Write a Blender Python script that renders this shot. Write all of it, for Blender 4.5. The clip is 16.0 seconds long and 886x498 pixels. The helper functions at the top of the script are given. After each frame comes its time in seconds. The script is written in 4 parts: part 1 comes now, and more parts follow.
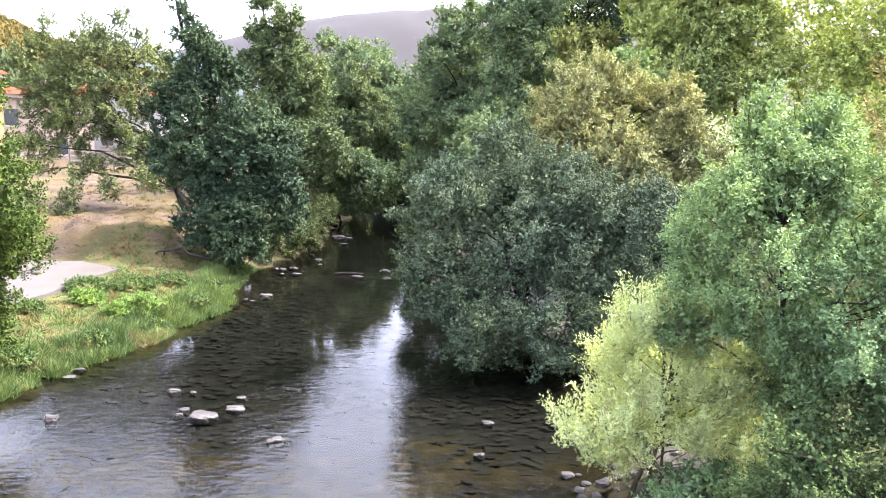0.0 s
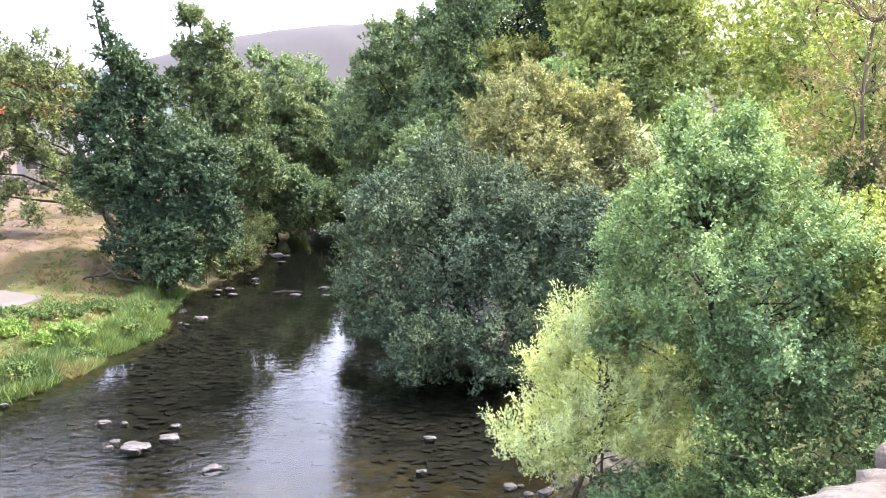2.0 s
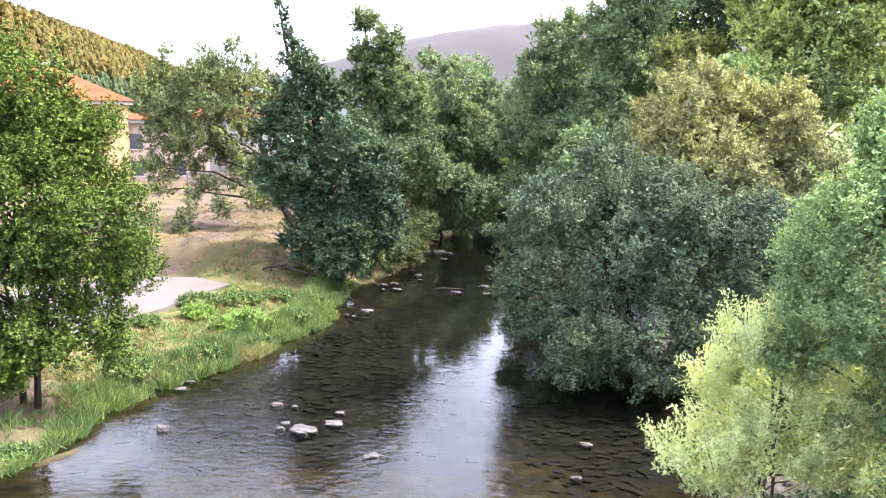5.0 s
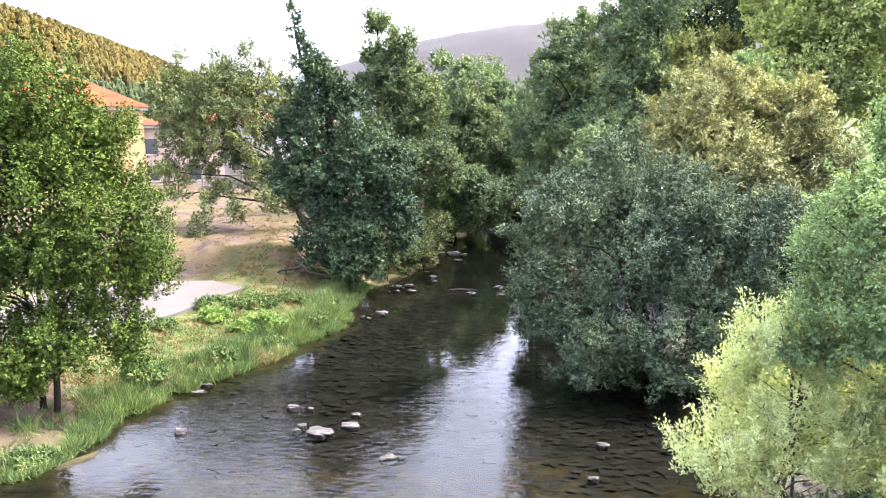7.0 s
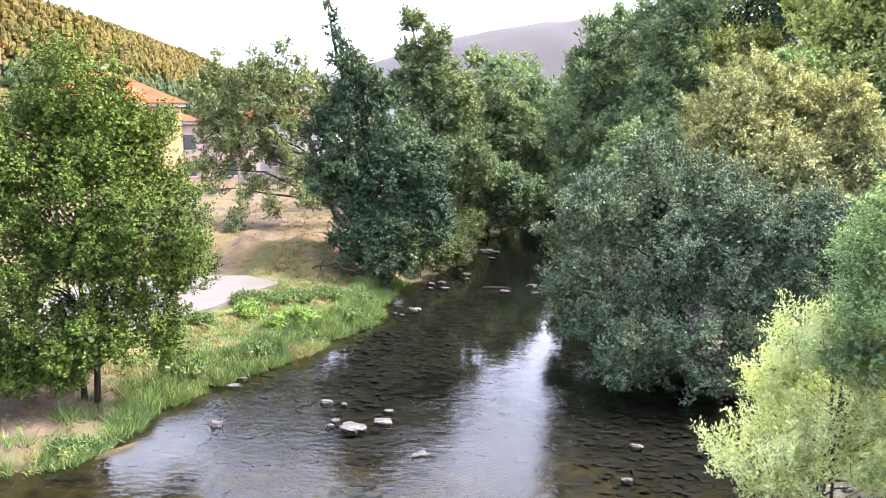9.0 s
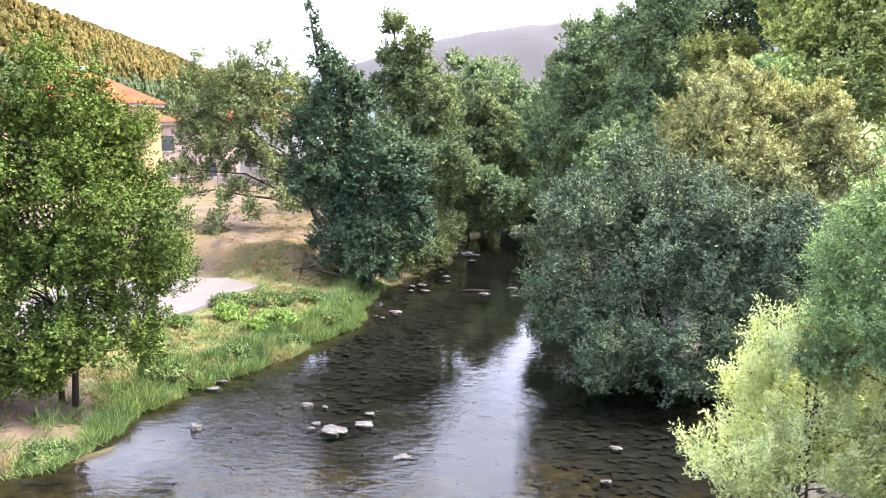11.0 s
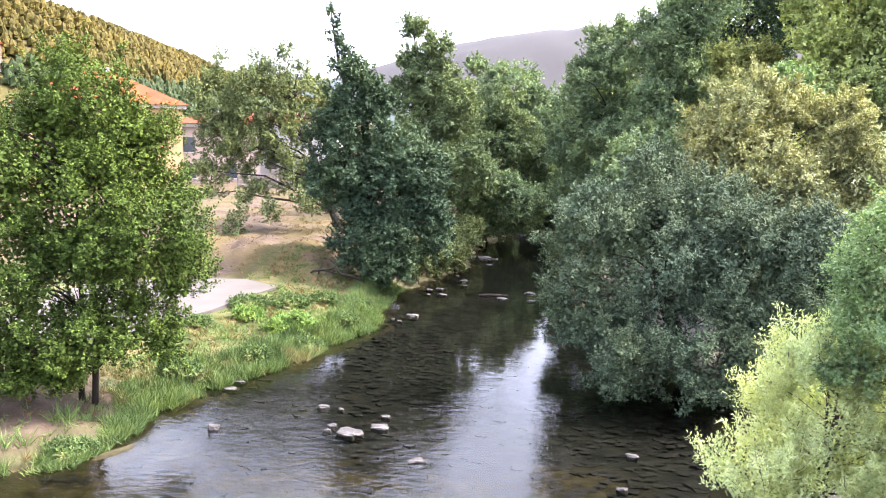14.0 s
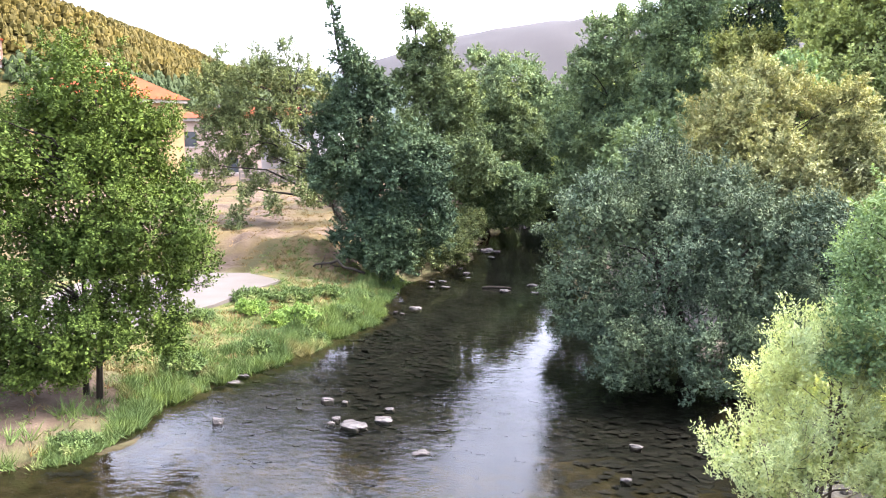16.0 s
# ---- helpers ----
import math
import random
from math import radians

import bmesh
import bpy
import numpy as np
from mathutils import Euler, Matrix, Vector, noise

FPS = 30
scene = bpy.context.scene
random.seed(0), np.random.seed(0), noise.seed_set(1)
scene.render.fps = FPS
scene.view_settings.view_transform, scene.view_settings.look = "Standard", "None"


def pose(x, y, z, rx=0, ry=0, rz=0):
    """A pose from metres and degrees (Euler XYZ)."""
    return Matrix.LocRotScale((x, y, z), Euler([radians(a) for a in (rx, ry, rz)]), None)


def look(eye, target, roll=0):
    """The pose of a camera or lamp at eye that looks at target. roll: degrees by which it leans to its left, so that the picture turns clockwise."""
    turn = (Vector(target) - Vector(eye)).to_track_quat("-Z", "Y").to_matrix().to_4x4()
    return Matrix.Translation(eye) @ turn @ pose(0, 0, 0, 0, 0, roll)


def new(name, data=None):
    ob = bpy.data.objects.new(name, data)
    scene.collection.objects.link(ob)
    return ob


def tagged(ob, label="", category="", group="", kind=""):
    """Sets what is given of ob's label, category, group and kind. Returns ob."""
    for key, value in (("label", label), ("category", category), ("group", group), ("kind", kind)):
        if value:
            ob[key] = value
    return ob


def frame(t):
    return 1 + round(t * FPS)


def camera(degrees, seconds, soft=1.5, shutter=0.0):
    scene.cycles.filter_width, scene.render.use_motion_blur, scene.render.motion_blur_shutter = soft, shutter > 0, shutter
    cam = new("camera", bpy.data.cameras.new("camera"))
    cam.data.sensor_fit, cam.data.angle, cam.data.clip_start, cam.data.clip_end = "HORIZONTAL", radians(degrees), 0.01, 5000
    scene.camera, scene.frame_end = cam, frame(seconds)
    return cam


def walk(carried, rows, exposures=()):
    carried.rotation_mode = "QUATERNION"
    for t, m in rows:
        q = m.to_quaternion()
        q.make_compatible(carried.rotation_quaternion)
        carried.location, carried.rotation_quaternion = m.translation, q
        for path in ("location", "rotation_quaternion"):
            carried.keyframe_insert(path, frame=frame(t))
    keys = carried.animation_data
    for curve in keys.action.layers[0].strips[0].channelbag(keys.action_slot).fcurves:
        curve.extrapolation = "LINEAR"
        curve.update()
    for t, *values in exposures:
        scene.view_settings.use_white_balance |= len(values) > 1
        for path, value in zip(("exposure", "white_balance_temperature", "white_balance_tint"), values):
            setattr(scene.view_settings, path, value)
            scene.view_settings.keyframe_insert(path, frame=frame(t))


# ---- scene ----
cam = camera(60.0, 16.0, 1.0)
PATH = [
    (0, (-0.049, 0.242, 5.957), (-0.037, 2.219, 5.652), 1.3),
    (0.5, (-0.026, 0.237, 5.956), (0.136, 2.206, 5.648), 1.0),
    (1, (0.0, 0.204, 5.975), (0.213, 2.168, 5.668), 0.4),
    (1.5, (0.064, 0.239, 5.938), (0.269, 2.205, 5.632), -0.1),
    (2, (0.101, 0.327, 5.99), (0.263, 2.301, 5.718), -0.2),
    (2.5, (0.162, 0.364, 5.983), (0.242, 2.345, 5.718), -0.1),
    (3, (0.158, 0.36, 6.004), (0.156, 2.342, 5.735), 0.2),
    (3.5, (0.157, 0.371, 5.997), (0.088, 2.349, 5.714), 0.7),
    (4, (0.136, 0.374, 6.003), (0.001, 2.348, 5.712), 0.9),
    (4.5, (0.12, 0.394, 6.004), (-0.075, 2.364, 5.718), 0.6),
    (5, (0.12, 0.379, 6.005), (-0.137, 2.344, 5.733), -0.1),
    (7.5, (0.122, 0.377, 6.0), (-0.18, 2.336, 5.731), -0.9),
    (8, (0.109, 0.384, 5.998), (-0.217, 2.338, 5.726), -0.7),
    (8.5, (0.095, 0.365, 6.002), (-0.265, 2.313, 5.727), -0.6),
    (8.7, (0.091, 0.37, 6.01), (-0.286, 2.315, 5.734), -0.6),
    (10.8, (0.046, 0.313, 6.061), (-0.301, 2.264, 5.79), -0.3),
    (11, (0.058, 0.297, 6.058), (-0.267, 2.252, 5.788), -0.2),
    (11.5, (0.081, 0.304, 6.053), (-0.188, 2.267, 5.785), -0.0),
    (12, (0.108, 0.294, 6.068), (-0.148, 2.26, 5.802), 0.2),
    (12.5, (0.083, 0.3, 6.064), (-0.202, 2.262, 5.8), 0.5),
    (13, (0.043, 0.314, 6.052), (-0.278, 2.271, 5.792), 0.7),
    (13.5, (0.043, 0.282, 6.067), (-0.31, 2.234, 5.809), 0.6),
    (14, (0.048, 0.28, 6.067), (-0.322, 2.228, 5.807), 0.4),
    (14.5, (0.03, 0.285, 6.068), (-0.348, 2.231, 5.804), 0.2),
    (15, (0.026, 0.308, 6.05), (-0.351, 2.254, 5.78), 0.0),
    (15.5, (0.037, 0.32, 6.04), (-0.338, 2.265, 5.764), -0.1),
    (16, (0.049, 0.296, 6.055), (-0.327, 2.241, 5.776), -0.1),
]
walk(cam, [(t, look(eye, at, roll)) for t, eye, at, roll in PATH], [(0.0, 3.12, 5980, 21), (16.0, 3.12, 5980, 21)])

# ---- world and light ----
SUN_AZ, SUN_EL = radians(72), radians(50)      # azimuth clockwise from +Y
world = bpy.data.worlds.new("sky")
scene.world = world
world.use_nodes = True
wt = world.node_tree
sky = wt.nodes.new("ShaderNodeTexSky")
sky.sky_type, sky.sun_disc = "NISHITA", False
sky.sun_elevation, sky.sun_rotation = SUN_EL, SUN_AZ
sky.air_density, sky.dust_density, sky.ozone_density = 0.8, 7.0, 0.3
wt.nodes["Background"].inputs["Strength"].default_value = 0.12
haze = wt.nodes.new("ShaderNodeMix")            # thin even cloud over the whole sky
haze.data_type, haze.blend_type = "RGBA", "ADD"
haze.inputs["Factor"].default_value = 1.0
aim = wt.nodes.new("ShaderNodeTexCoord")
rise = wt.nodes.new("ShaderNodeSeparateXYZ")
cloud = wt.nodes.new("ShaderNodeMapRange")       # an overcast dome is brighter towards the zenith
for k, v in enumerate((0.0, 1.0, 0.7, 1.6)):
    cloud.inputs[k + 1].default_value = v
veil = wt.nodes.new("ShaderNodeMix")
veil.data_type, veil.blend_type = "RGBA", "MULTIPLY"
veil.inputs["Factor"].default_value = 1.0
veil.inputs[6].default_value = (3.15, 3.08, 3.05, 1)
wt.links.new(aim.outputs["Generated"], rise.inputs[0])
wt.links.new(rise.outputs[2], cloud.inputs[0])
wt.links.new(cloud.outputs[0], veil.inputs[7])
wt.links.new(veil.outputs[2], haze.inputs[7])
wt.links.new(sky.outputs[0], haze.inputs[6])
wt.links.new(haze.outputs[2], wt.nodes["Background"].inputs["Color"])
sun = new("sun", bpy.data.lights.new("sun", "SUN"))
sun.data.energy, sun.data.angle, sun.data.color = 2.4, radians(10), (1.0, 0.92, 0.78)
sun_from = Vector((math.sin(SUN_AZ) * math.cos(SUN_EL), math.cos(SUN_AZ) * math.cos(SUN_EL), math.sin(SUN_EL)))
sun.matrix_world = look(sun_from * 50, (0, 0, 0))


# ---- materials ----
def mat_base(name):
    m = bpy.data.materials.new(name)
    m.use_nodes = True
    nt = m.node_tree
    return m, nt, nt.nodes["Principled BSDF"]


def nnode(nt, kind, **ins):
    n = nt.nodes.new(kind)
    for k, v in ins.items():
        n.inputs[k.replace("_", " ")].default_value = v
    return n


def ramp(nt, fac, stops):
    r = nt.nodes.new("ShaderNodeValToRGB")
    els = r.color_ramp.elements
    while len(els) < len(stops):
        els.new(0.5)
    for e, (p, c) in zip(els, stops):
        e.position, e.color = p, (*c, 1)
    nt.links.new(fac, r.inputs[0])
    return r.outputs[0]


def mixc(nt, fac, a, b, mode="MIX"):
    n = nt.nodes.new("ShaderNodeMix")
    n.data_type, n.blend_type = "RGBA", mode
    for s, v in ((n.inputs["Factor"], fac), (n.inputs[6], a), (n.inputs[7], b)):
        if isinstance(v, (int, float)):
            s.default_value = v
        elif isinstance(v, tuple):
            s.default_value = (*v, 1)
        else:
            nt.links.new(v, s)
    return n.outputs[2]


def tex(nt, scale, detail=4.0, kind="ShaderNodeTexNoise", stretch=None):
    co = nt.nodes.new("ShaderNodeTexCoord").outputs["Object"]
    if stretch:
        mp = nt.nodes.new("ShaderNodeMapping")
        mp.inputs["Scale"].default_value = stretch
        nt.links.new(co, mp.inputs[0])
        co = mp.outputs[0]
    n = nt.nodes.new(kind)
    n.inputs["Scale"].default_value = scale
    if kind == "ShaderNodeTexNoise":
        n.inputs["Detail"].default_value = detail
    nt.links.new(co, n.inputs["Vector"])
    return n.outputs[0]


def bump(nt, bsdf, height, strength, dist):
    b = nt.nodes.new("ShaderNodeBump")
    b.inputs["Strength"].default_value, b.inputs["Distance"].default_value = strength, dist
    nt.links.new(height, b.inputs["Height"])
    nt.links.new(b.outputs[0], bsdf.inputs["Normal"])


def leaf_mat(name, dark, light, accent=None, acc=0.0, patch=0.4, through_light=0.2, rough=0.65):
    """Leaves: each one a shade of its own, with patches and spray-sized light and dark painted over the crown, some
    light passing through.
    """
    m, nt, b = mat_base(name)
    dark = (dark[0] * 0.75, dark[1] * 0.72, dark[2] * 1.0)
    light = (light[0] * 2.0, light[1] * 1.85, light[2] * 2.4)
    isl = nt.nodes.new("ShaderNodeNewGeometry").outputs["Random Per Island"]
    c = ramp(nt, isl, [(f, tuple(p + (q - p) * g for p, q in zip(dark, light))) for f, g in ((0.0, 0.3), (0.6, 0.45), (1.0, 0.66))])
    big = ramp(nt, tex(nt, patch, 2.0), [(0.35, (0.78, 0.84, 0.88)), (0.68, (1.22, 1.18, 1.0))])
    c = mixc(nt, 1.0, c, big, "MULTIPLY")
    # spray-sized mottling paints lit tufts and shaded gaps into the leaf colour
    mid = ramp(nt, tex(nt, 2.9, 2.5), [(0.36, (0.8, 0.84, 0.88)), (0.64, (1.18, 1.15, 1.05))])
    c = mixc(nt, 1.0, c, mid, "MULTIPLY")
    if accent:
        f = ramp(nt, tex(nt, patch * 1.7, 3.0), [(0.62 - acc, (0, 0, 0)), (0.8 - acc, (0.9, 0.9, 0.9))])
        c = mixc(nt, f, c, accent)
    nt.links.new(c, b.inputs["Base Color"])
    b.inputs["Roughness"].default_value = rough
    b.inputs["Specular IOR Level"].default_value = 0.05
    tr = nt.nodes.new("ShaderNodeBsdfTranslucent")
    nt.links.new(mixc(nt, 1.0, c, (1.25, 1.2, 0.55), "MULTIPLY"), tr.inputs[0])
    mx = nt.nodes.new("ShaderNodeMixShader")
    mx.inputs[0].default_value = through_light
    nt.links.new(b.outputs[0], mx.inputs[1])
    nt.links.new(tr.outputs[0], mx.inputs[2])
    nt.links.new(mx.outputs[0], nt.nodes["Material Output"].inputs[0])
    return m


def stone_mat(name, a, b_, c_, scale=3.0, rough=0.85):
    m, nt, b = mat_base(name)
    rnd = nt.nodes.new("ShaderNodeObjectInfo").outputs["Random"]
    col = ramp(nt, tex(nt, scale, 6.0), [(0.3, a), (0.55, b_), (0.75, c_)])
    col = mixc(nt, 1.0, col, ramp(nt, rnd, [(0, (0.75, 0.75, 0.78)), (1, (1.1, 1.07, 1.0))]), "MULTIPLY")
    nt.links.new(col, b.inputs["Base Color"])
    b.inputs["Roughness"].default_value = rough
    b.inputs["Specular IOR Level"].default_value = 0.2
    bump(nt, b, tex(nt, scale * 5, 6.0), 0.6, 0.03)
    return m


def bark_mat(name, a, b_):
    m, nt, b = mat_base(name)
    nt.links.new(ramp(nt, tex(nt, 6, 5.0, stretch=(1, 1, 0.25)), [(0.3, a), (0.7, b_)]), b.inputs["Base Color"])
    b.inputs["Roughness"].default_value = 0.9
    b.inputs["Specular IOR Level"].default_value = 0.1
    bump(nt, b, tex(nt, 22, 4.0, stretch=(1, 1, 0.3)), 0.8, 0.02)
    return m


def plaster_mat(name, a, b_, rough=0.9):
    m, nt, b = mat_base(name)
    nt.links.new(ramp(nt, tex(nt, 0.8, 6.0), [(0.3, a), (0.7, b_)]), b.inputs["Base Color"])
    b.inputs["Roughness"].default_value = rough
    b.inputs["Specular IOR Level"].default_value = 0.12
    bump(nt, b, tex(nt, 30, 3.0), 0.2, 0.01)
    return m


ALDER = leaf_mat("alder_leaves", (0.014, 0.038, 0.019), (0.11, 0.16, 0.064), through_light=0.18)
ALDER_DARK = leaf_mat("dark_alder_leaves", (0.004, 0.013, 0.007), (0.042, 0.069, 0.031), through_light=0.12)
LEANING = leaf_mat("thin_olive_green_leaves", (0.01, 0.023, 0.009), (0.095, 0.122, 0.04), patch=0.3, through_light=0.18)
ALDER_FAR = leaf_mat("tall_alder_leaves", (0.01, 0.026, 0.011), (0.088, 0.124, 0.046), patch=0.3, through_light=0.18)
ALDER_YOUNG = leaf_mat("young_alder_leaves", (0.022, 0.058, 0.024), (0.138, 0.212, 0.078), through_light=0.25)
NEAR_LEFT = leaf_mat("broad_green_leaves", (0.003, 0.011, 0.004), (0.05, 0.081, 0.012), through_light=0.1)
SALLOW = leaf_mat("grey_willow_leaves", (0.004, 0.011, 0.0075), (0.055, 0.082, 0.039), through_light=0.06)
OLIVE = leaf_mat("yellowing_leaves", (0.03, 0.045, 0.02), (0.19, 0.21, 0.075), (0.24, 0.2, 0.065), 0.0, through_light=0.15)
OSIER = leaf_mat("yellow_green_willow_leaves", (0.27, 0.32, 0.1), (0.36, 0.43, 0.175), through_light=0.35)
WOOD = leaf_mat("woodland_leaves", (0.022, 0.05, 0.018), (0.25, 0.315, 0.092), patch=0.25, through_light=0.2)
# yellower green that holds the sun's glow on the right bank in its colour
SUNNY = leaf_mat("sunlit_yellow_leaves", (0.03, 0.06, 0.016), (0.18, 0.23, 0.055), patch=0.25)
WALNUT = leaf_mat("thin_crown_leaves", (0.016, 0.034, 0.011), (0.14, 0.165, 0.045), patch=0.3, through_light=0.2)
BRAMBLE = leaf_mat("bramble_leaves", (0.008, 0.02, 0.008), (0.062, 0.098, 0.03), (0.1, 0.055, 0.03), -0.08, patch=0.8, through_light=0.12)
GRASS = leaf_mat("grass_blades", (0.024, 0.052, 0.013), (0.068, 0.104, 0.03), (0.17, 0.15, 0.075), 0.05, patch=0.5)
WEED = leaf_mat("bright_weeds", (0.045, 0.09, 0.014), (0.1, 0.165, 0.034))
# one pine wood in two colours: golden for the sunlit slope, dark for the shaded foot
PINE = leaf_mat("sunlit_hill_pines", (0.016, 0.019, 0.004), (0.044, 0.0365, 0.0068), (0.022, 0.028, 0.006), 0.03, patch=0.03, through_light=0.1)
SHADEPINE = leaf_mat("shaded_foothill_pines", (0.009, 0.016, 0.006), (0.024, 0.036, 0.011), patch=0.02, through_light=0.1)
BARK = bark_mat("dark_bark", (0.01, 0.009, 0.007), (0.034, 0.029, 0.023))
BARK_GREY = bark_mat("grey_bark", (0.045, 0.036, 0.025), (0.12, 0.095, 0.065))
ROCK = stone_mat("river_rock", (0.026, 0.025, 0.024), (0.062, 0.06, 0.058), (0.125, 0.122, 0.118))
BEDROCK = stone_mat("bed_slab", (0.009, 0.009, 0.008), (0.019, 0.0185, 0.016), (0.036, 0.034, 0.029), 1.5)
CAP = stone_mat("parapet_stone", (0.042, 0.035, 0.028), (0.056, 0.051, 0.045), (0.026, 0.027, 0.03), 5.0)
CONCRETE = plaster_mat("pale_concrete", (0.054, 0.049, 0.044), (0.068, 0.063, 0.057))


# ---- builders ----
def loose_mesh(name, co, mat):
    """A mesh of loose faces, from an array (faces, corners, 3)."""
    nf, k = co.shape[:2]
    me = bpy.data.meshes.new(name)
    me.vertices.add(k * nf)
    me.vertices.foreach_set("co", np.ascontiguousarray(co, dtype=np.float32).ravel())
    me.loops.add(k * nf)
    me.loops.foreach_set("vertex_index", np.arange(k * nf, dtype=np.int32))
    me.polygons.add(nf)
    me.polygons.foreach_set("loop_start", np.arange(0, k * nf, k, dtype=np.int32))
    me.materials.append(mat)
    me.update(calc_edges=True)
    return me


def grid_mesh(name, X, Y, Z, mat, smooth=True):
    ny, nx = X.shape
    me = bpy.data.meshes.new(name)
    idx = np.arange(nx * ny).reshape(ny, nx)
    faces = np.stack([idx[:-1, :-1], idx[:-1, 1:], idx[1:, 1:], idx[1:, :-1]], -1).reshape(-1, 4)
    me.vertices.add(nx * ny)
    me.vertices.foreach_set("co", np.stack([X, Y, Z], -1).astype(np.float32).ravel())
    me.loops.add(faces.size)
    me.loops.foreach_set("vertex_index", faces.astype(np.int32).ravel())
    me.polygons.add(len(faces))
    me.polygons.foreach_set("loop_start", np.arange(0, faces.size, 4, dtype=np.int32))
    me.polygons.foreach_set("use_smooth", np.full(len(faces), smooth))
    me.materials.append(mat)
    me.update(calc_edges=True)
    return me


def part(name, bm, material, parent, label="", smooth=False):
    me = bpy.data.meshes.new(name)
    bm.to_mesh(me)
    bm.free()
    me.materials.append(material)
    if smooth:
        me.polygons.foreach_set("use_smooth", np.full(len(me.polygons), True))
    ob = new(name, me)
    ob.parent = parent
    if label:
        tagged(ob, label)
    return ob


def unit(v):
    return v / np.maximum(np.linalg.norm(v, axis=-1, keepdims=True), 1e-9)


def smooth01(a, b, v):
    t = np.clip((v - a) / (b - a), 0, 1)
    return t * t * (3 - 2 * t)


def waves(X, Y, seed, size):
    """Smooth pseudo-noise on a plane, about -1 to 1."""
    r = np.random.RandomState(seed)
    out = np.zeros_like(X)
    for k in range(7):
        a, p = r.uniform(0, 6.28), r.uniform(0, 6.28)
        f = 6.28 / (size * r.uniform(0.5, 1.6))
        out += np.sin((X * math.cos(a) + Y * math.sin(a)) * f + p + 1.3 * np.sin((X * math.sin(a) - Y * math.cos(a)) * f * 0.6))
    return out / 4.0


def leaf_faces(pos, along, normal, length, width, lozenge=False):
    """Small pointed leaves at pos, pointing along; lozenges are widest past the stalk."""
    along = unit(along)
    side = unit(np.cross(along, normal))
    L, W = length[:, None], width[:, None]
    if lozenge:
        waist = pos + along * L * 0.45
        return np.stack([pos, waist + side * W * 0.5, pos + along * L, waist - side * W * 0.5], 1)
    return np.stack([pos + side * W * 0.5, pos + along * L, pos - side * W * 0.5], 1)


def tube(bm, pts, radii, sides=6):
    """A tapered tube through pts."""
    rings = []
    pts = [Vector(p) for p in pts]
    for i, p in enumerate(pts):
        d = (pts[min(i + 1, len(pts) - 1)] - pts[max(i - 1, 0)]).normalized()
        u = d.cross(Vector((0.3, 1, 0.1))).normalized()
        v = d.cross(u)
        rings.append([bm.verts.new(p + (u * math.cos(k * 6.2832 / sides) + v * math.sin(k * 6.2832 / sides)) * radii[i]) for k in range(sides)])
    for r0, r1 in zip(rings, rings[1:]):
        for k in range(sides):
            bm.faces.new((r0[k], r0[(k + 1) % sides], r1[(k + 1) % sides], r1[k]))
    bm.faces.new(rings[-1])
    bm.faces.new(rings[0][::-1])


def bent(a, b, r, sag=0.0, n=5, wob=0.06):
    """Points of a branch from a to b, bending a little."""
    a, b = np.array(a, float), np.array(b, float)
    L = np.linalg.norm(b - a)
    t = np.linspace(0, 1, n)[:, None]
    p = a + (b - a) * t + r.normal(0, wob * L, (n, 3)) * np.sin(t * 3.14) * 0.7
    p[:, 2] += sag * L * np.sin(t[:, 0] * 3.14)
    return p


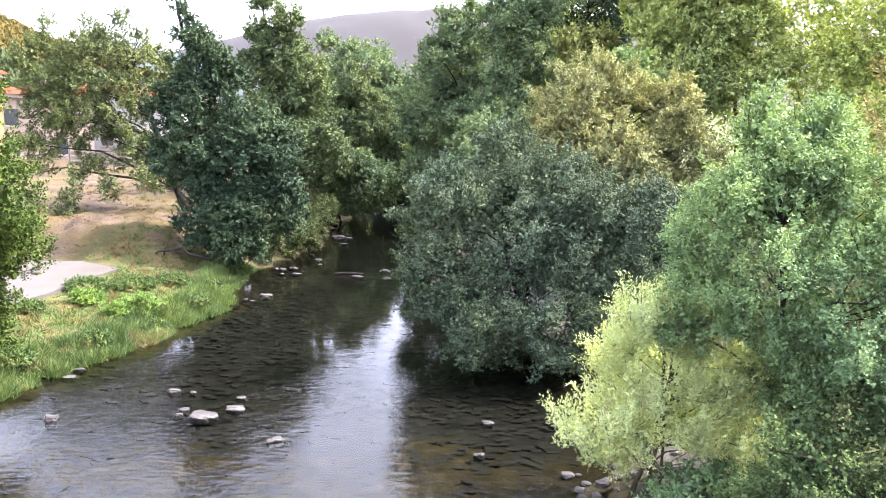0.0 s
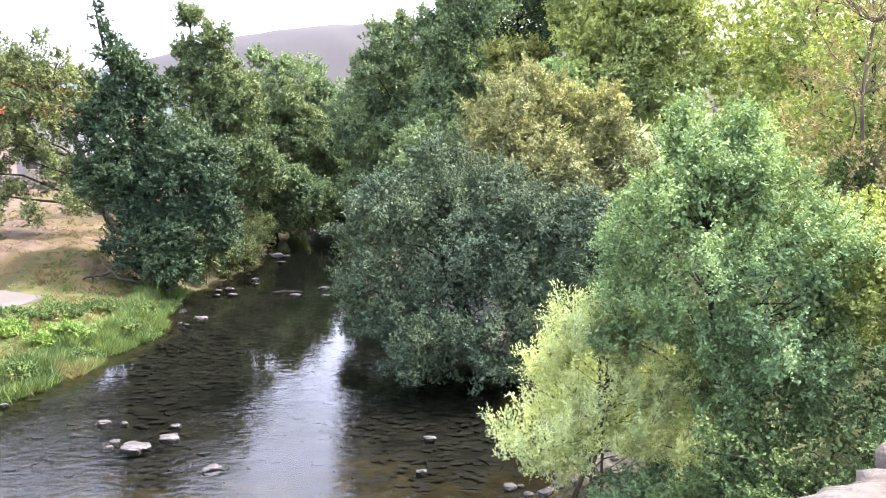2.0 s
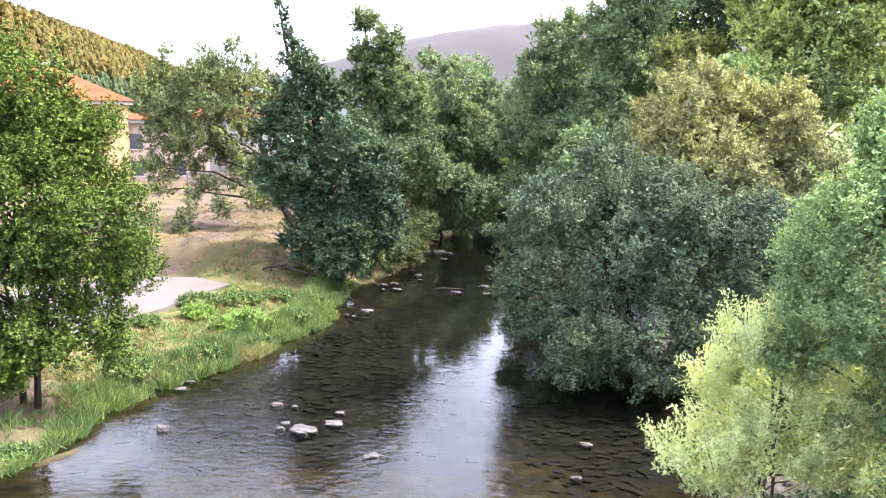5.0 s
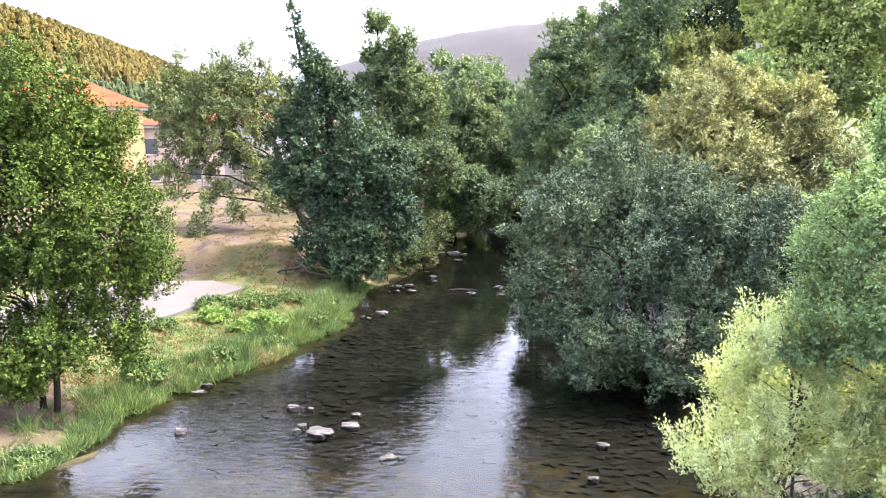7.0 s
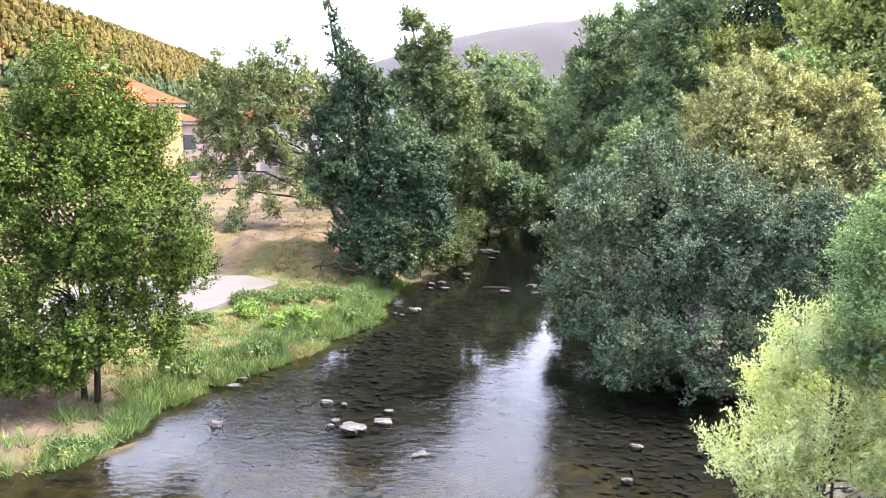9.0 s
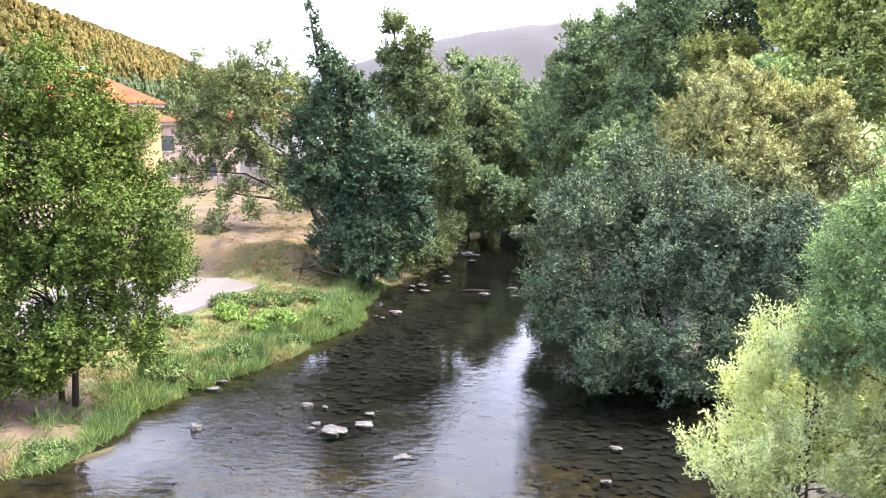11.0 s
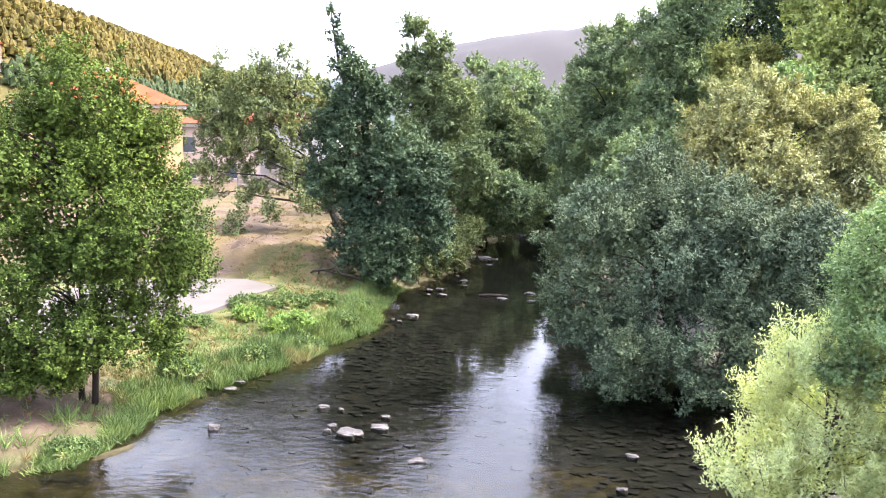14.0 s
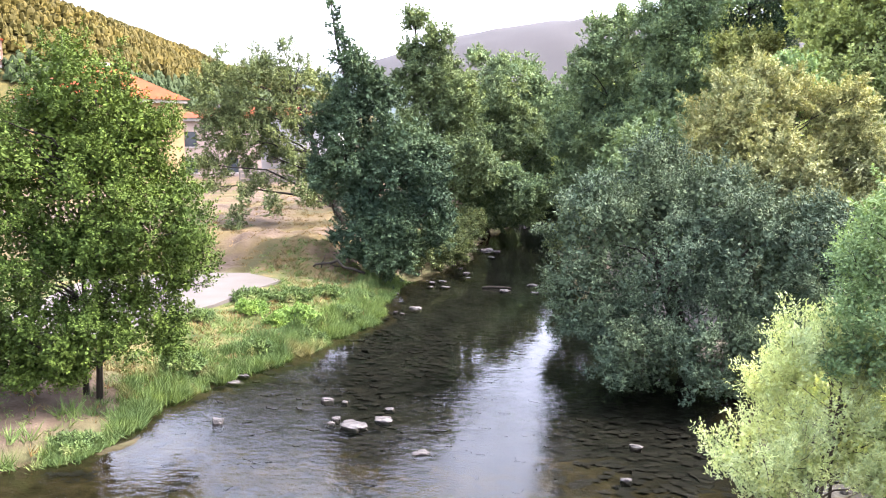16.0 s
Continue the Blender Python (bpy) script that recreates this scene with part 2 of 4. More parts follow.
def tree(name, label, base, lobes, mat, leaves, leaf=0.08, slim=0.6, puff=0.4, seed=1, trunk=0.16, bark=None,
         category="tree", group="", up=0.5, spray=0.3, limbs=10, stems=1, gaps=0.25, tip=None, plume=0.0, per=16, inner=1.5, core=5, fill=0.5, bough=0.42, lozenge=False, flat=0.62):
    """A tree or bush: trunk, limbs, fine twigs and a crown. The crown masses (lobes: x, y, z, rx, ry, rz, weight) carry
    rounded boughs, the boughs carry flattened tufts, each tuft a fan of leafy sprays that face outwards and up."""
    bark = bark or BARK
    r = np.random.RandomState(seed)
    base = np.array(base, float)
    thing = new(name)
    thing.location = base
    tagged(thing, label, category, group)
    lobes = np.array(lobes, float)
    lobes[:, :3] -= base
    area = lobes[:, 6] * (lobes[:, 3] * lobes[:, 4] + lobes[:, 3] * lobes[:, 5] + lobes[:, 4] * lobes[:, 5])
    pc, pr, pn = [], [], []
    for lb, ar in zip(lobes, area):
        small = lb[3:6].min()
        size = max(min(bough * small, 1.0), min(1.4 * puff, 0.5 * small))
        for _ in range(max(3, int(ar * 4.2 / (size * size * 3.0)))):
            d = unit(r.normal(0, 1, 3) + np.array([0, 0, 0.2]))
            rb = size * r.uniform(0.6, 1.2)
            centre = lb[:3] + d * r.uniform(0.6, 0.9) * lb[3:6]
            out = unit(d / lb[3:6])
            tuft = puff * min(1.0, 0.7 * small / puff)
            n = max(2, int(8.5 * rb * rb / (tuft * tuft * 2.6)))
            e = unit(r.normal(0, 1, (n, 3)) + out * 0.75 + np.array([0, 0, 0.35]))
            pc.append(centre + e * rb * r.uniform(0.8, 1.08, (n, 1)) * np.array([1, 1, 0.85]))
            pr.append(tuft * r.uniform(0.6, 1.2, n))
            pn.append(unit(e * 0.75 + out * 0.5))
    pc, pr, pn = np.concatenate(pc), np.concatenate(pr), np.concatenate(pn)
    # tufts buried in another mass are dropped, and some at random, to leave gaps
    keep = r.uniform(0, 1, len(pc)) > gaps
    for lb in lobes:
        keep &= ~((((pc - lb[:3]) / lb[3:6]) ** 2).sum(1) < 0.4)
    if keep.sum() > 4:
        pc, pr, pn = pc[keep], pr[keep], pn[keep]
    nc = leaves // per
    w = pr ** 2
    pick = r.choice(len(pc), nc, p=w / w.sum())
    axis = unit(pn * 0.7 + np.array([0, 0, up]) + r.normal(0, 0.2, pn.shape))
    d = unit(r.normal(0, 1, (nc, 3)) + axis[pick] * 0.9)
    rad = pr[pick][:, None] * (r.uniform(0.35, 1.0, (nc, 1)) + 0.5 * (r.uniform(0, 1, (nc, 1)) > 0.95))
    lift = (d * axis[pick]).sum(1, keepdims=True)
    cpos = pc[pick] + (d - axis[pick] * lift * (1 - flat)) * rad
    # upright shoots taper to their tips
    sa = r.uniform(0, 1, (nc, 1))
    cone = pc[pick] + axis[pick] * (sa * 2.4 - 1.1) * pr[pick][:, None] + d * pr[pick][:, None] * 0.5 * (1.08 - sa) ** 0.7
    cpos = np.where(r.uniform(0, 1, (nc, 1)) < plume, cone, cpos)
    cdir = unit(d * 0.8 + axis[pick] * 0.6 + r.normal(0, 0.25, (nc, 3)))
    s = r.uniform(0, 1, (nc, per, 1))
    out = cpos[:, None] + cdir[:, None] * (s - 0.5) * spray + r.normal(0, 0.12 * spray, (nc, per, 3)) * (1.2 - s)
    along = cdir[:, None] * 0.55 + r.normal(0, 0.55, (nc, per, 3)) + np.array([0, 0, -0.05])
    nrm = unit(np.array([0, 0, 0.55]) + d * 0.5 + axis[pick] * 0.5)[:, None] + r.normal(0, 0.3, (nc, per, 3))
    n = nc * per
    size = leaf * r.uniform(0.65, 1.25, n)
    co = leaf_faces(out.reshape(-1, 3), along.reshape(-1, 3), nrm.reshape(-1, 3), size, size * slim, lozenge)
    # older, larger leaves deep inside close the crown
    ni = leaves // core
    pk = r.choice(len(pc), ni, p=w / w.sum())
    ip = pc[pk] - pn[pk] * pr[pk][:, None] * r.uniform(0.4, 1.6, (ni, 1)) + r.normal(0, 0.35, (ni, 3)) * pr[pk][:, None]
    lk = r.choice(len(lobes), ni, p=area / area.sum())
    deep = lobes[lk, :3] + unit(r.normal(0, 1, (ni, 3))) * r.uniform(0.45, 0.8, (ni, 1)) * lobes[lk, 3:6]
    ip = np.where(r.uniform(0, 1, (ni, 1)) < fill, deep, ip)
    isz = leaf * inner * r.uniform(0.8, 1.3, ni)
    co = np.concatenate([co, leaf_faces(ip, r.normal(0, 1, (ni, 3)), pn[pk] + r.normal(0, 0.5, (ni, 3)), isz, isz * max(slim, 0.55), lozenge)])
    crown = new("crown", loose_mesh("crown", co, mat))
    crown.parent = thing
    tagged(crown, kind="stuff")
    # wood
    top = lobes[np.argmax(lobes[:, 2] + lobes[:, 5])]
    ztop = top[2] + top[5] * 0.75 if tip is None else tip - base[2]
    roots = []
    for k in range(stems):
        off = np.array([r.uniform(-0.35, 0.35), r.uniform(-0.35, 0.35), -0.15]) if stems > 1 else np.array([0, 0, -0.2])
        end = np.array([top[0] + (r.uniform(-0.5, 0.5) * top[3] if stems > 1 else 0), top[1] + (r.uniform(-0.5, 0.5) * top[4] if stems > 1 else 0), ztop * (r.uniform(0.6, 0.95) if stems > 1 else 1)])
        p = bent(off, end, r, n=8, wob=0.014)
        bm = bmesh.new()
        tube(bm, p, np.linspace(trunk * (1 if stems == 1 else 0.5), 0.02, 8), 8)
        part("trunk" if stems == 1 else "stem", bm, bark, thing, smooth=True)
        roots.append(p)
    order = np.argsort(-pr * r.uniform(0.6, 1, len(pr)))
    twigs = bmesh.new()
    for j, i in enumerate(order[:limbs * 5]):
        p = roots[j % len(roots)]
        q = pc[i]
        reach = np.hypot(p[:, 0] - q[0], p[:, 1] - q[1])
        zi = int(np.clip(np.argmin(np.linalg.norm(p - q, axis=1) + 2.5 * np.maximum(0, p[:, 2] - q[2] + 0.4 * reach)), 1, len(p) - 2))
        if j >= limbs and np.linalg.norm(p[zi] - q) > 3.0:
            continue
        if j < limbs:
            bm = bmesh.new()
            tube(bm, bent(p[zi], q, r, 0.05), np.linspace(trunk * 0.38 * (1 - zi / 10), 0.012, 5), 5)
            part("limb", bm, bark, thing, smooth=True)
        else:
            tube(twigs, bent(p[zi], q, r, 0.04), np.linspace(trunk * 0.16, 0.006, 5), 4)
    for i in r.choice(nc, min(nc, limbs * 14), replace=False):
        tube(twigs, [pc[pick[i]], cpos[i], cpos[i] + cdir[i] * spray * 0.6], [0.008, 0.006, 0.003], 3)
    tagged(part("twig_work", twigs, bark, thing), kind="stuff")
    return thing


def rock(name, label, at, size, seed, mat, flat=0.5, turn=0.0, sub=2, group="", parent=None, category="rock"):
    bm = bmesh.new()
    bmesh.ops.create_icosphere(bm, subdivisions=sub, radius=0.5)
    off = Vector((seed * 3.7, seed * 1.3, seed * 2.1))
    for v in bm.verts:
        c = v.co.normalized()
        q = Vector([math.copysign(abs(a) ** 0.62, a) for a in c])
        k = 0.43 + 0.16 * noise.noise(c * 1.4 + off) + 0.05 * noise.noise(c * 4 + off)
        v.co = Vector((q.x * size[0], q.y * size[1], q.z * size[2])) * k
    me = bpy.data.meshes.new(name)
    bm.to_mesh(me)
    bm.free()
    me.materials.append(mat)
    ob = new(name, me)
    ob.matrix_world = pose(*at, 0, 0, turn)
    if parent:
        ob.parent = parent
    else:
        tagged(ob, label, category, group)
    return ob


# ---- ground ----
LEFT_EDGE = [(-60, -19), (0, -13.8), (8, -12), (12.0, -10.9), (12.6, -9.8), (14.5, -9.6), (15.1, -9.9), (16.3, -9.7), (18.2, -9.2), (20.3, -8.2), (23.0, -7.75), (24.7, -7.2), (27.4, -7.65),
             (30.7, -8.1), (34.3, -7.1), (38.8, -6.1), (45.4, -6.7), (55.3, -5.6), (68.5, -4.9), (90, -7), (140, -30), (200, -60)]
RIGHT_EDGE = [(-60, 9), (5, 4.6), (10, 3.2), (12.5, 3.0), (13.1, 3.0), (14, 3.4), (15, 3.7), (18, 3.7), (22, 2.4), (27, 0.4), (35, -0.9), (45, -1.8), (57, -2.2), (70, -1.8), (90, -5), (140, -25), (200, -54)]


def edge(table, Y):
    a = np.array(table, float)
    return np.interp(Y, a[:, 0], a[:, 1])


def ground_z(X, Y):
    X, Y = np.asarray(X, float), np.asarray(Y, float)
    wob = (0.24 * waves(X, Y, 3, 2.2) + 0.12 * waves(X, Y, 14, 0.9)) * smooth01(200, 60, np.abs(X) + Y)
    sl = edge(LEFT_EDGE, Y) - X + wob
    sr = X - edge(RIGHT_EDGE, Y) + wob
    left = 0.45 * smooth01(-0.1, 0.9, sl) + 0.4 * smooth01(0.8, 4, sl) + 1.0 * smooth01(28.4, 31.8, Y + 0.25 * (X + 11)) * smooth01(1.2, 4.5, sl)
    left = left + 0.035 * np.clip(Y - 34, 0, 80) * smooth01(1.0, 8, sl) + 0.06 * waves(X, Y, 8, 3.0) * smooth01(0.5, 2, sl) + 0.14 * waves(X, Y, 9, 1.6) * smooth01(27.5, 29.5, Y) * smooth01(37, 33, Y) * smooth01(2, 4, sl)
    right = 0.3 * smooth01(-0.1, 0.8, sr) + 0.9 * smooth01(1.0, 5, sr) + 0.14 * np.clip(sr - 4, 0, 70) + 0.05 * waves(X, Y, 5, 1.5)
    depth = 0.05 + 0.33 * smooth01(12.9, 17, Y + 0.5 * waves(X, Y, 4, 4.0)) + 0.25 * smooth01(28, 45, Y)
    inside = np.minimum(-sl, -sr)
    bed = -depth * smooth01(-0.05, 1.6, inside) + 0.035 * waves(X, Y, 6, 0.9) + 0.03 * waves(X, Y, 7, 2.4)
    bed = np.where(inside > 0.5, np.minimum(bed, -0.03), bed)
    z = np.where(sl > -0.1, np.maximum(left, -0.05), np.where(sr > -0.1, np.maximum(right, -0.05), bed))
    return z


def ground_at(x, y):
    return float(ground_z(np.array([x]), np.array([y]))[0])


def spread(lo, dense_lo, dense_hi, hi, step, grow=1.16):
    v = list(np.arange(dense_lo, dense_hi, step))
    s = step
    while v[-1] < hi:
        s *= grow
        v.append(v[-1] + s)
    s = step
    while v[0] > lo:
        s *= grow
        v.insert(0, v[0] - s)
    return np.array(v)


def ground_mat():
    """Bed gravel under water, green turf on the low bank, bare dirt and straw-dry grass further up."""
    m, nt, b = mat_base("river_ground")
    geo = nt.nodes.new("ShaderNodeNewGeometry")
    sep = nt.nodes.new("ShaderNodeSeparateXYZ")
    nt.links.new(geo.outputs["Position"], sep.inputs[0])
    x, y, z = sep.outputs

    def mp(v, a, bb):
        n = nt.nodes.new("ShaderNodeMapRange")
        n.inputs[1].default_value, n.inputs[2].default_value = a, bb
        nt.links.new(v, n.inputs[0])
        return n.outputs[0]

    def add(a, bb, k):
        n = nt.nodes.new("ShaderNodeMath")
        n.operation = "MULTIPLY_ADD"
        nt.links.new(a, n.inputs[0])
        n.inputs[1].default_value = k
        nt.links.new(bb, n.inputs[2])
        return n.outputs[0]
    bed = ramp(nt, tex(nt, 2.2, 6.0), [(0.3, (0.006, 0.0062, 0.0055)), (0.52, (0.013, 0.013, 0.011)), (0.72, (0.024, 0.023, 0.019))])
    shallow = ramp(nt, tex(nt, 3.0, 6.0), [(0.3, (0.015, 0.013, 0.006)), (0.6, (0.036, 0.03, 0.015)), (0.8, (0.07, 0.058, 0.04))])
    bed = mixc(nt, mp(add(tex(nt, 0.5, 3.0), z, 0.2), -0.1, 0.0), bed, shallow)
    turf = ramp(nt, tex(nt, 1.4, 6.0), [(0.3, (0.018, 0.03, 0.008)), (0.5, (0.04, 0.05, 0.015)), (0.72, (0.09, 0.07, 0.03))])
    dry = ramp(nt, tex(nt, 0.7, 7.0), [(0.3, (0.03, 0.031, 0.012)), (0.46, (0.05, 0.04, 0.017)), (0.6, (0.068, 0.052, 0.024)), (0.75, (0.08, 0.061, 0.036))])
    dirt = ramp(nt, tex(nt, 1.8, 7.0), [(0.3, (0.026, 0.02, 0.014)), (0.5, (0.05, 0.037, 0.026)), (0.72, (0.076, 0.059, 0.044))])
    up = mixc(nt, ramp(nt, tex(nt, 0.35, 3.0), [(0.45, (0, 0, 0)), (0.6, (1, 1, 1))]), dry, dirt)
    land = mixc(nt, mp(add(tex(nt, 0.6, 4.0), y, 5.0), 29.6, 32.0), turf, up)
    wood = ramp(nt, tex(nt, 0.9, 6.0), [(0.3, (0.02, 0.03, 0.01)), (0.7, (0.08, 0.085, 0.035))])
    land = mixc(nt, mp(x, 3.5, 6.0), land, wood)
    gravel = ramp(nt, tex(nt, 4.0, 7.0), [(0.35, (0.035, 0.032, 0.028)), (0.55, (0.06, 0.056, 0.05)), (0.7, (0.1, 0.095, 0.088))])
    land = mixc(nt, mp(x, 0.5, 1.5), land, mixc(nt, mp(x, 4.0, 5.5), gravel, wood))
    dist = nt.nodes.new("ShaderNodeVectorMath")
    dist.operation = "DISTANCE"
    nt.links.new(geo.outputs["Position"], dist.inputs[0])
    dist.inputs[1].default_value = (-12.2, 13.8, 0.8)
    land = mixc(nt, mp(add(tex(nt, 0.8, 4.0), dist.outputs["Value"], 3.0), 5.2, 3.6), land, dirt)
    wet = ramp(nt, tex(nt, 2.0, 5.0), [(0.3, (0.02, 0.022, 0.01)), (0.7, (0.075, 0.075, 0.035))])
    land = mixc(nt, mp(add(tex(nt, 1.1, 3.0), z, 0.4), 0.3, 0.62), wet, land)
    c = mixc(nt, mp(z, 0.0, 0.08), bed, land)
    nt.links.new(c, b.inputs["Base Color"])
    b.inputs["Roughness"].default_value = 0.95
    b.inputs["Specular IOR Level"].default_value = 0.1
    bump(nt, b, tex(nt, 9.0, 8.0), 0.7, 0.06)
    return m


gx = spread(-900, -24, 8, 900, 0.2)
gy = spread(-60, 9, 50, 2600, 0.22)
GX, GY = np.meshgrid(gx, gy)
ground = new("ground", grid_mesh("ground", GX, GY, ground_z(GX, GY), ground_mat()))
tagged(ground, "riverbed, grassy bank and dry earth", "ground", kind="structure")


def water_mat():
    m, nt, b = mat_base("river_water")
    nt.nodes.remove(b)
    gl = nt.nodes.new("ShaderNodeBsdfGlossy")
    gl.inputs["Roughness"].default_value = 0.02
    tr = nt.nodes.new("ShaderNodeBsdfTransparent")
    tr.inputs[0].default_value = (0.52, 0.53, 0.48, 1)
    fr = nt.nodes.new("ShaderNodeFresnel")
    fr.inputs["IOR"].default_value = 1.33
    mx = nt.nodes.new("ShaderNodeMixShader")
    fine = tex(nt, 6.5, 4.0, stretch=(0.6, 1.0, 1.0))
    wide = tex(nt, 1.3, 2.0, stretch=(0.6, 1.0, 1.0))
    mask = ramp(nt, tex(nt, 0.22, 3.0), [(0.36, (0.2, 0.2, 0.2)), (0.58, (1, 1, 1))])
    sep = nt.nodes.new("ShaderNodeSeparateXYZ")
    nt.links.new(nt.nodes.new("ShaderNodeNewGeometry").outputs["Position"], sep.inputs[0])
    calm = nt.nodes.new("ShaderNodeMapRange")
    for k, v in enumerate((15.5, 21.0, 1.0, 0.2)):
        calm.inputs[k + 1].default_value = v
    nt.links.new(sep.outputs[1], calm.inputs[0])
    pre = nt.nodes.new("ShaderNodeMath")
    pre.operation = "MULTIPLY"
    nt.links.new(mask, pre.inputs[0])
    nt.links.new(calm.outputs[0], pre.inputs[1])
    mul = nt.nodes.new("ShaderNodeMath")
    mul.operation = "MULTIPLY"
    nt.links.new(fine, mul.inputs[0])
    nt.links.new(pre.outputs[0], mul.inputs[1])
    ad = nt.nodes.new("ShaderNodeMath")
    ad.operation = "MULTIPLY_ADD"
    nt.links.new(wide, ad.inputs[0])
    ad.inputs[1].default_value = 0.3
    nt.links.new(mul.outputs[0], ad.inputs[2])
    bp = nt.nodes.new("ShaderNodeBump")
    bp.inputs["Strength"].default_value, bp.inputs["Distance"].default_value = 0.7, 0.026
    nt.links.new(ad.outputs[0], bp.inputs["Height"])
    nt.links.new(bp.outputs[0], gl.inputs["Normal"])
    nt.links.new(bp.outputs[0], fr.inputs["Normal"])
    nt.links.new(fr.outputs[0], mx.inputs[0])
    nt.links.new(tr.outputs[0], mx.inputs[1])
    nt.links.new(gl.outputs[0], mx.inputs[2])
    nt.links.new(mx.outputs[0], nt.nodes["Material Output"].inputs[0])
    return m


wx, wy = np.meshgrid(np.linspace(-40, 12, 40), np.linspace(-50, 140, 90))
water = new("water", grid_mesh("water", wx, wy, np.zeros_like(wx), water_mat()))
tagged(water, "clear shallow river water with small ripples", "river", kind="structure")

# pale concrete slab on the left bank
bm = bmesh.new()
ring = [(-11.2, 26.75), (-13.1, 28.0), (-15.3, 27.7), (-18.5, 25.5), (-16.5, 18.5), (-12.3, 17.8), (-11.95, 21.2), (-11.6, 22.3), (-11.5, 24.5)]
lo, hi = ([bm.verts.new((x, y, ground_at(x, y) + dz)) for x, y in ring] for dz in (-0.3, 0.1))
for v in hi:
    v.co.z = 0.94
bm.faces.new(hi)
for k in range(len(ring)):
    bm.faces.new((lo[k], lo[(k + 1) % len(ring)], hi[(k + 1) % len(ring)], hi[k]))
tagged(part("concrete_slab", bm, CONCRETE, None), "pale worn concrete slab on the grassy bank", "slab")

# ---- hills ----
def hill(name, label, ridge, depth, mat, rough, seed, base=0.0, n=60, m=24):
    """A hill: ridge points (x, y, z) in a row; it slopes to the ground over depth metres towards the river and away."""
    rp = np.array(ridge, float)
    s = np.linspace(0, 1, n)
    t = np.linspace(0, 1, len(rp))
    P = np.stack([np.interp(s, t, rp[:, k]) for k in range(3)], 1)
    u = np.linspace(-1, 1, m)
    toward = unit(-P[:, :2])
    X = P[:, None, 0] - toward[:, None, 0] * u[None, :, None][..., 0] * depth
    Y = P[:, None, 1] - toward[:, None, 1] * u[None, :, None][..., 0] * depth
    prof = np.cos(u * 1.5) ** 0.9
    Z = base + (P[:, None, 2] - base) * prof[None, :] + rough * waves(X, Y, seed, depth * 0.35)
    ob = new(name, grid_mesh(name, X, Y, Z, mat))
    tagged(ob, label, "hill", kind="structure")
    return X, Y, Z


# the far and middle hills carry distance haze in their greyed, bluish base colours
FARHILL = plaster_mat("far_hill_hazed", (0.025, 0.0255, 0.027), (0.035, 0.034, 0.0345))
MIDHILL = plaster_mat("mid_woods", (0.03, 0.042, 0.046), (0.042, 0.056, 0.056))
NEARHILL = plaster_mat("pine_floor", (0.03, 0.03, 0.01), (0.06, 0.05, 0.015))
hill("backdrop_far_hill", "distant hill in a hazy grey-mauve tone", [(-1500, 2300, 90), (-900, 2400, 200), (-422, 2444, 325), (-130, 2470, 368), (150, 2470, 372), (700, 2400, 330), (1500, 2100, 260)], 700, FARHILL, 6, 11)
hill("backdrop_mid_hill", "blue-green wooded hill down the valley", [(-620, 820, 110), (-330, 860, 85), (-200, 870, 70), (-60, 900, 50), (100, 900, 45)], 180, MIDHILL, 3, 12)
HX, HY, HZ = hill("backdrop_pine_hill", "steep hillside of sunlit pines", [(-460, 180, 140), (-340, 250, 98), (-227, 322, 60), (-205, 398, 46), (-190, 480, 36), (-170, 600, 25)], 130, NEARHILL, 1.5, 13)


def pines():
    """The pine wood on the hill, each tree a ragged rounded crown of uneven tiers; pines along its foot take the shaded
    colour.
    """
    r = np.random.RandomState(5)
    found = {True: [], False: []}
    n, m = HX.shape
    sides, tiers = 6, 5
    for k in range(6200):
        i, j = r.randint(int(n * 0.12), int(n * 0.9)), r.randint(2, m // 2 + 2)
        a, c = r.uniform(0, 1, 2)
        p = np.array([(1 - a) * (1 - c) * G[i, j] + a * (1 - c) * G[i + 1, j] + (1 - a) * c * G[i, j + 1] + a * c * G[i + 1, j + 1] for G in (HX, HY, HZ)])
        h = r.uniform(3.0, 5.6)
        t = np.repeat(np.linspace(0.1, 0.96, tiers), sides)
        ang = np.tile(np.arange(sides) * 6.2832 / sides, tiers) + r.uniform(0, 6.28)
        rad = h * 0.38 * np.sqrt(1.0 - t * t) * r.uniform(0.55, 1.25, tiers * sides)
        z = t * h + r.normal(0, 0.05 * h, tiers * sides)
        low = bool(p[2] < 33 + 5 * math.sin(p[0] * 0.05))
        found[low].append(p + np.stack([np.cos(ang) * rad, np.sin(ang) * rad, z], 1))
    q = np.array([(a * sides + b, a * sides + (b + 1) % sides, (a + 1) * sides + (b + 1) % sides, (a + 1) * sides + b) for a in range(tiers - 1) for b in range(sides)])
    for low, name, label, mat in ((False, "pine_wood", "dense pine wood on the hillside, coloured golden as if sunlit", PINE), (True, "shaded_pine_wood", "dark green pines along the foot of the hill, coloured as if shaded", SHADEPINE)):
        co = np.concatenate(found[low])
        faces = (q[None] + (np.arange(len(found[low])) * sides * tiers)[:, None, None]).reshape(-1, 4)
        me = bpy.data.meshes.new(name)
        me.from_pydata(co.tolist(), [], faces.tolist())
        me.materials.append(mat)
        tagged(new(name, me), label, "wood", kind="stuff")


pines()

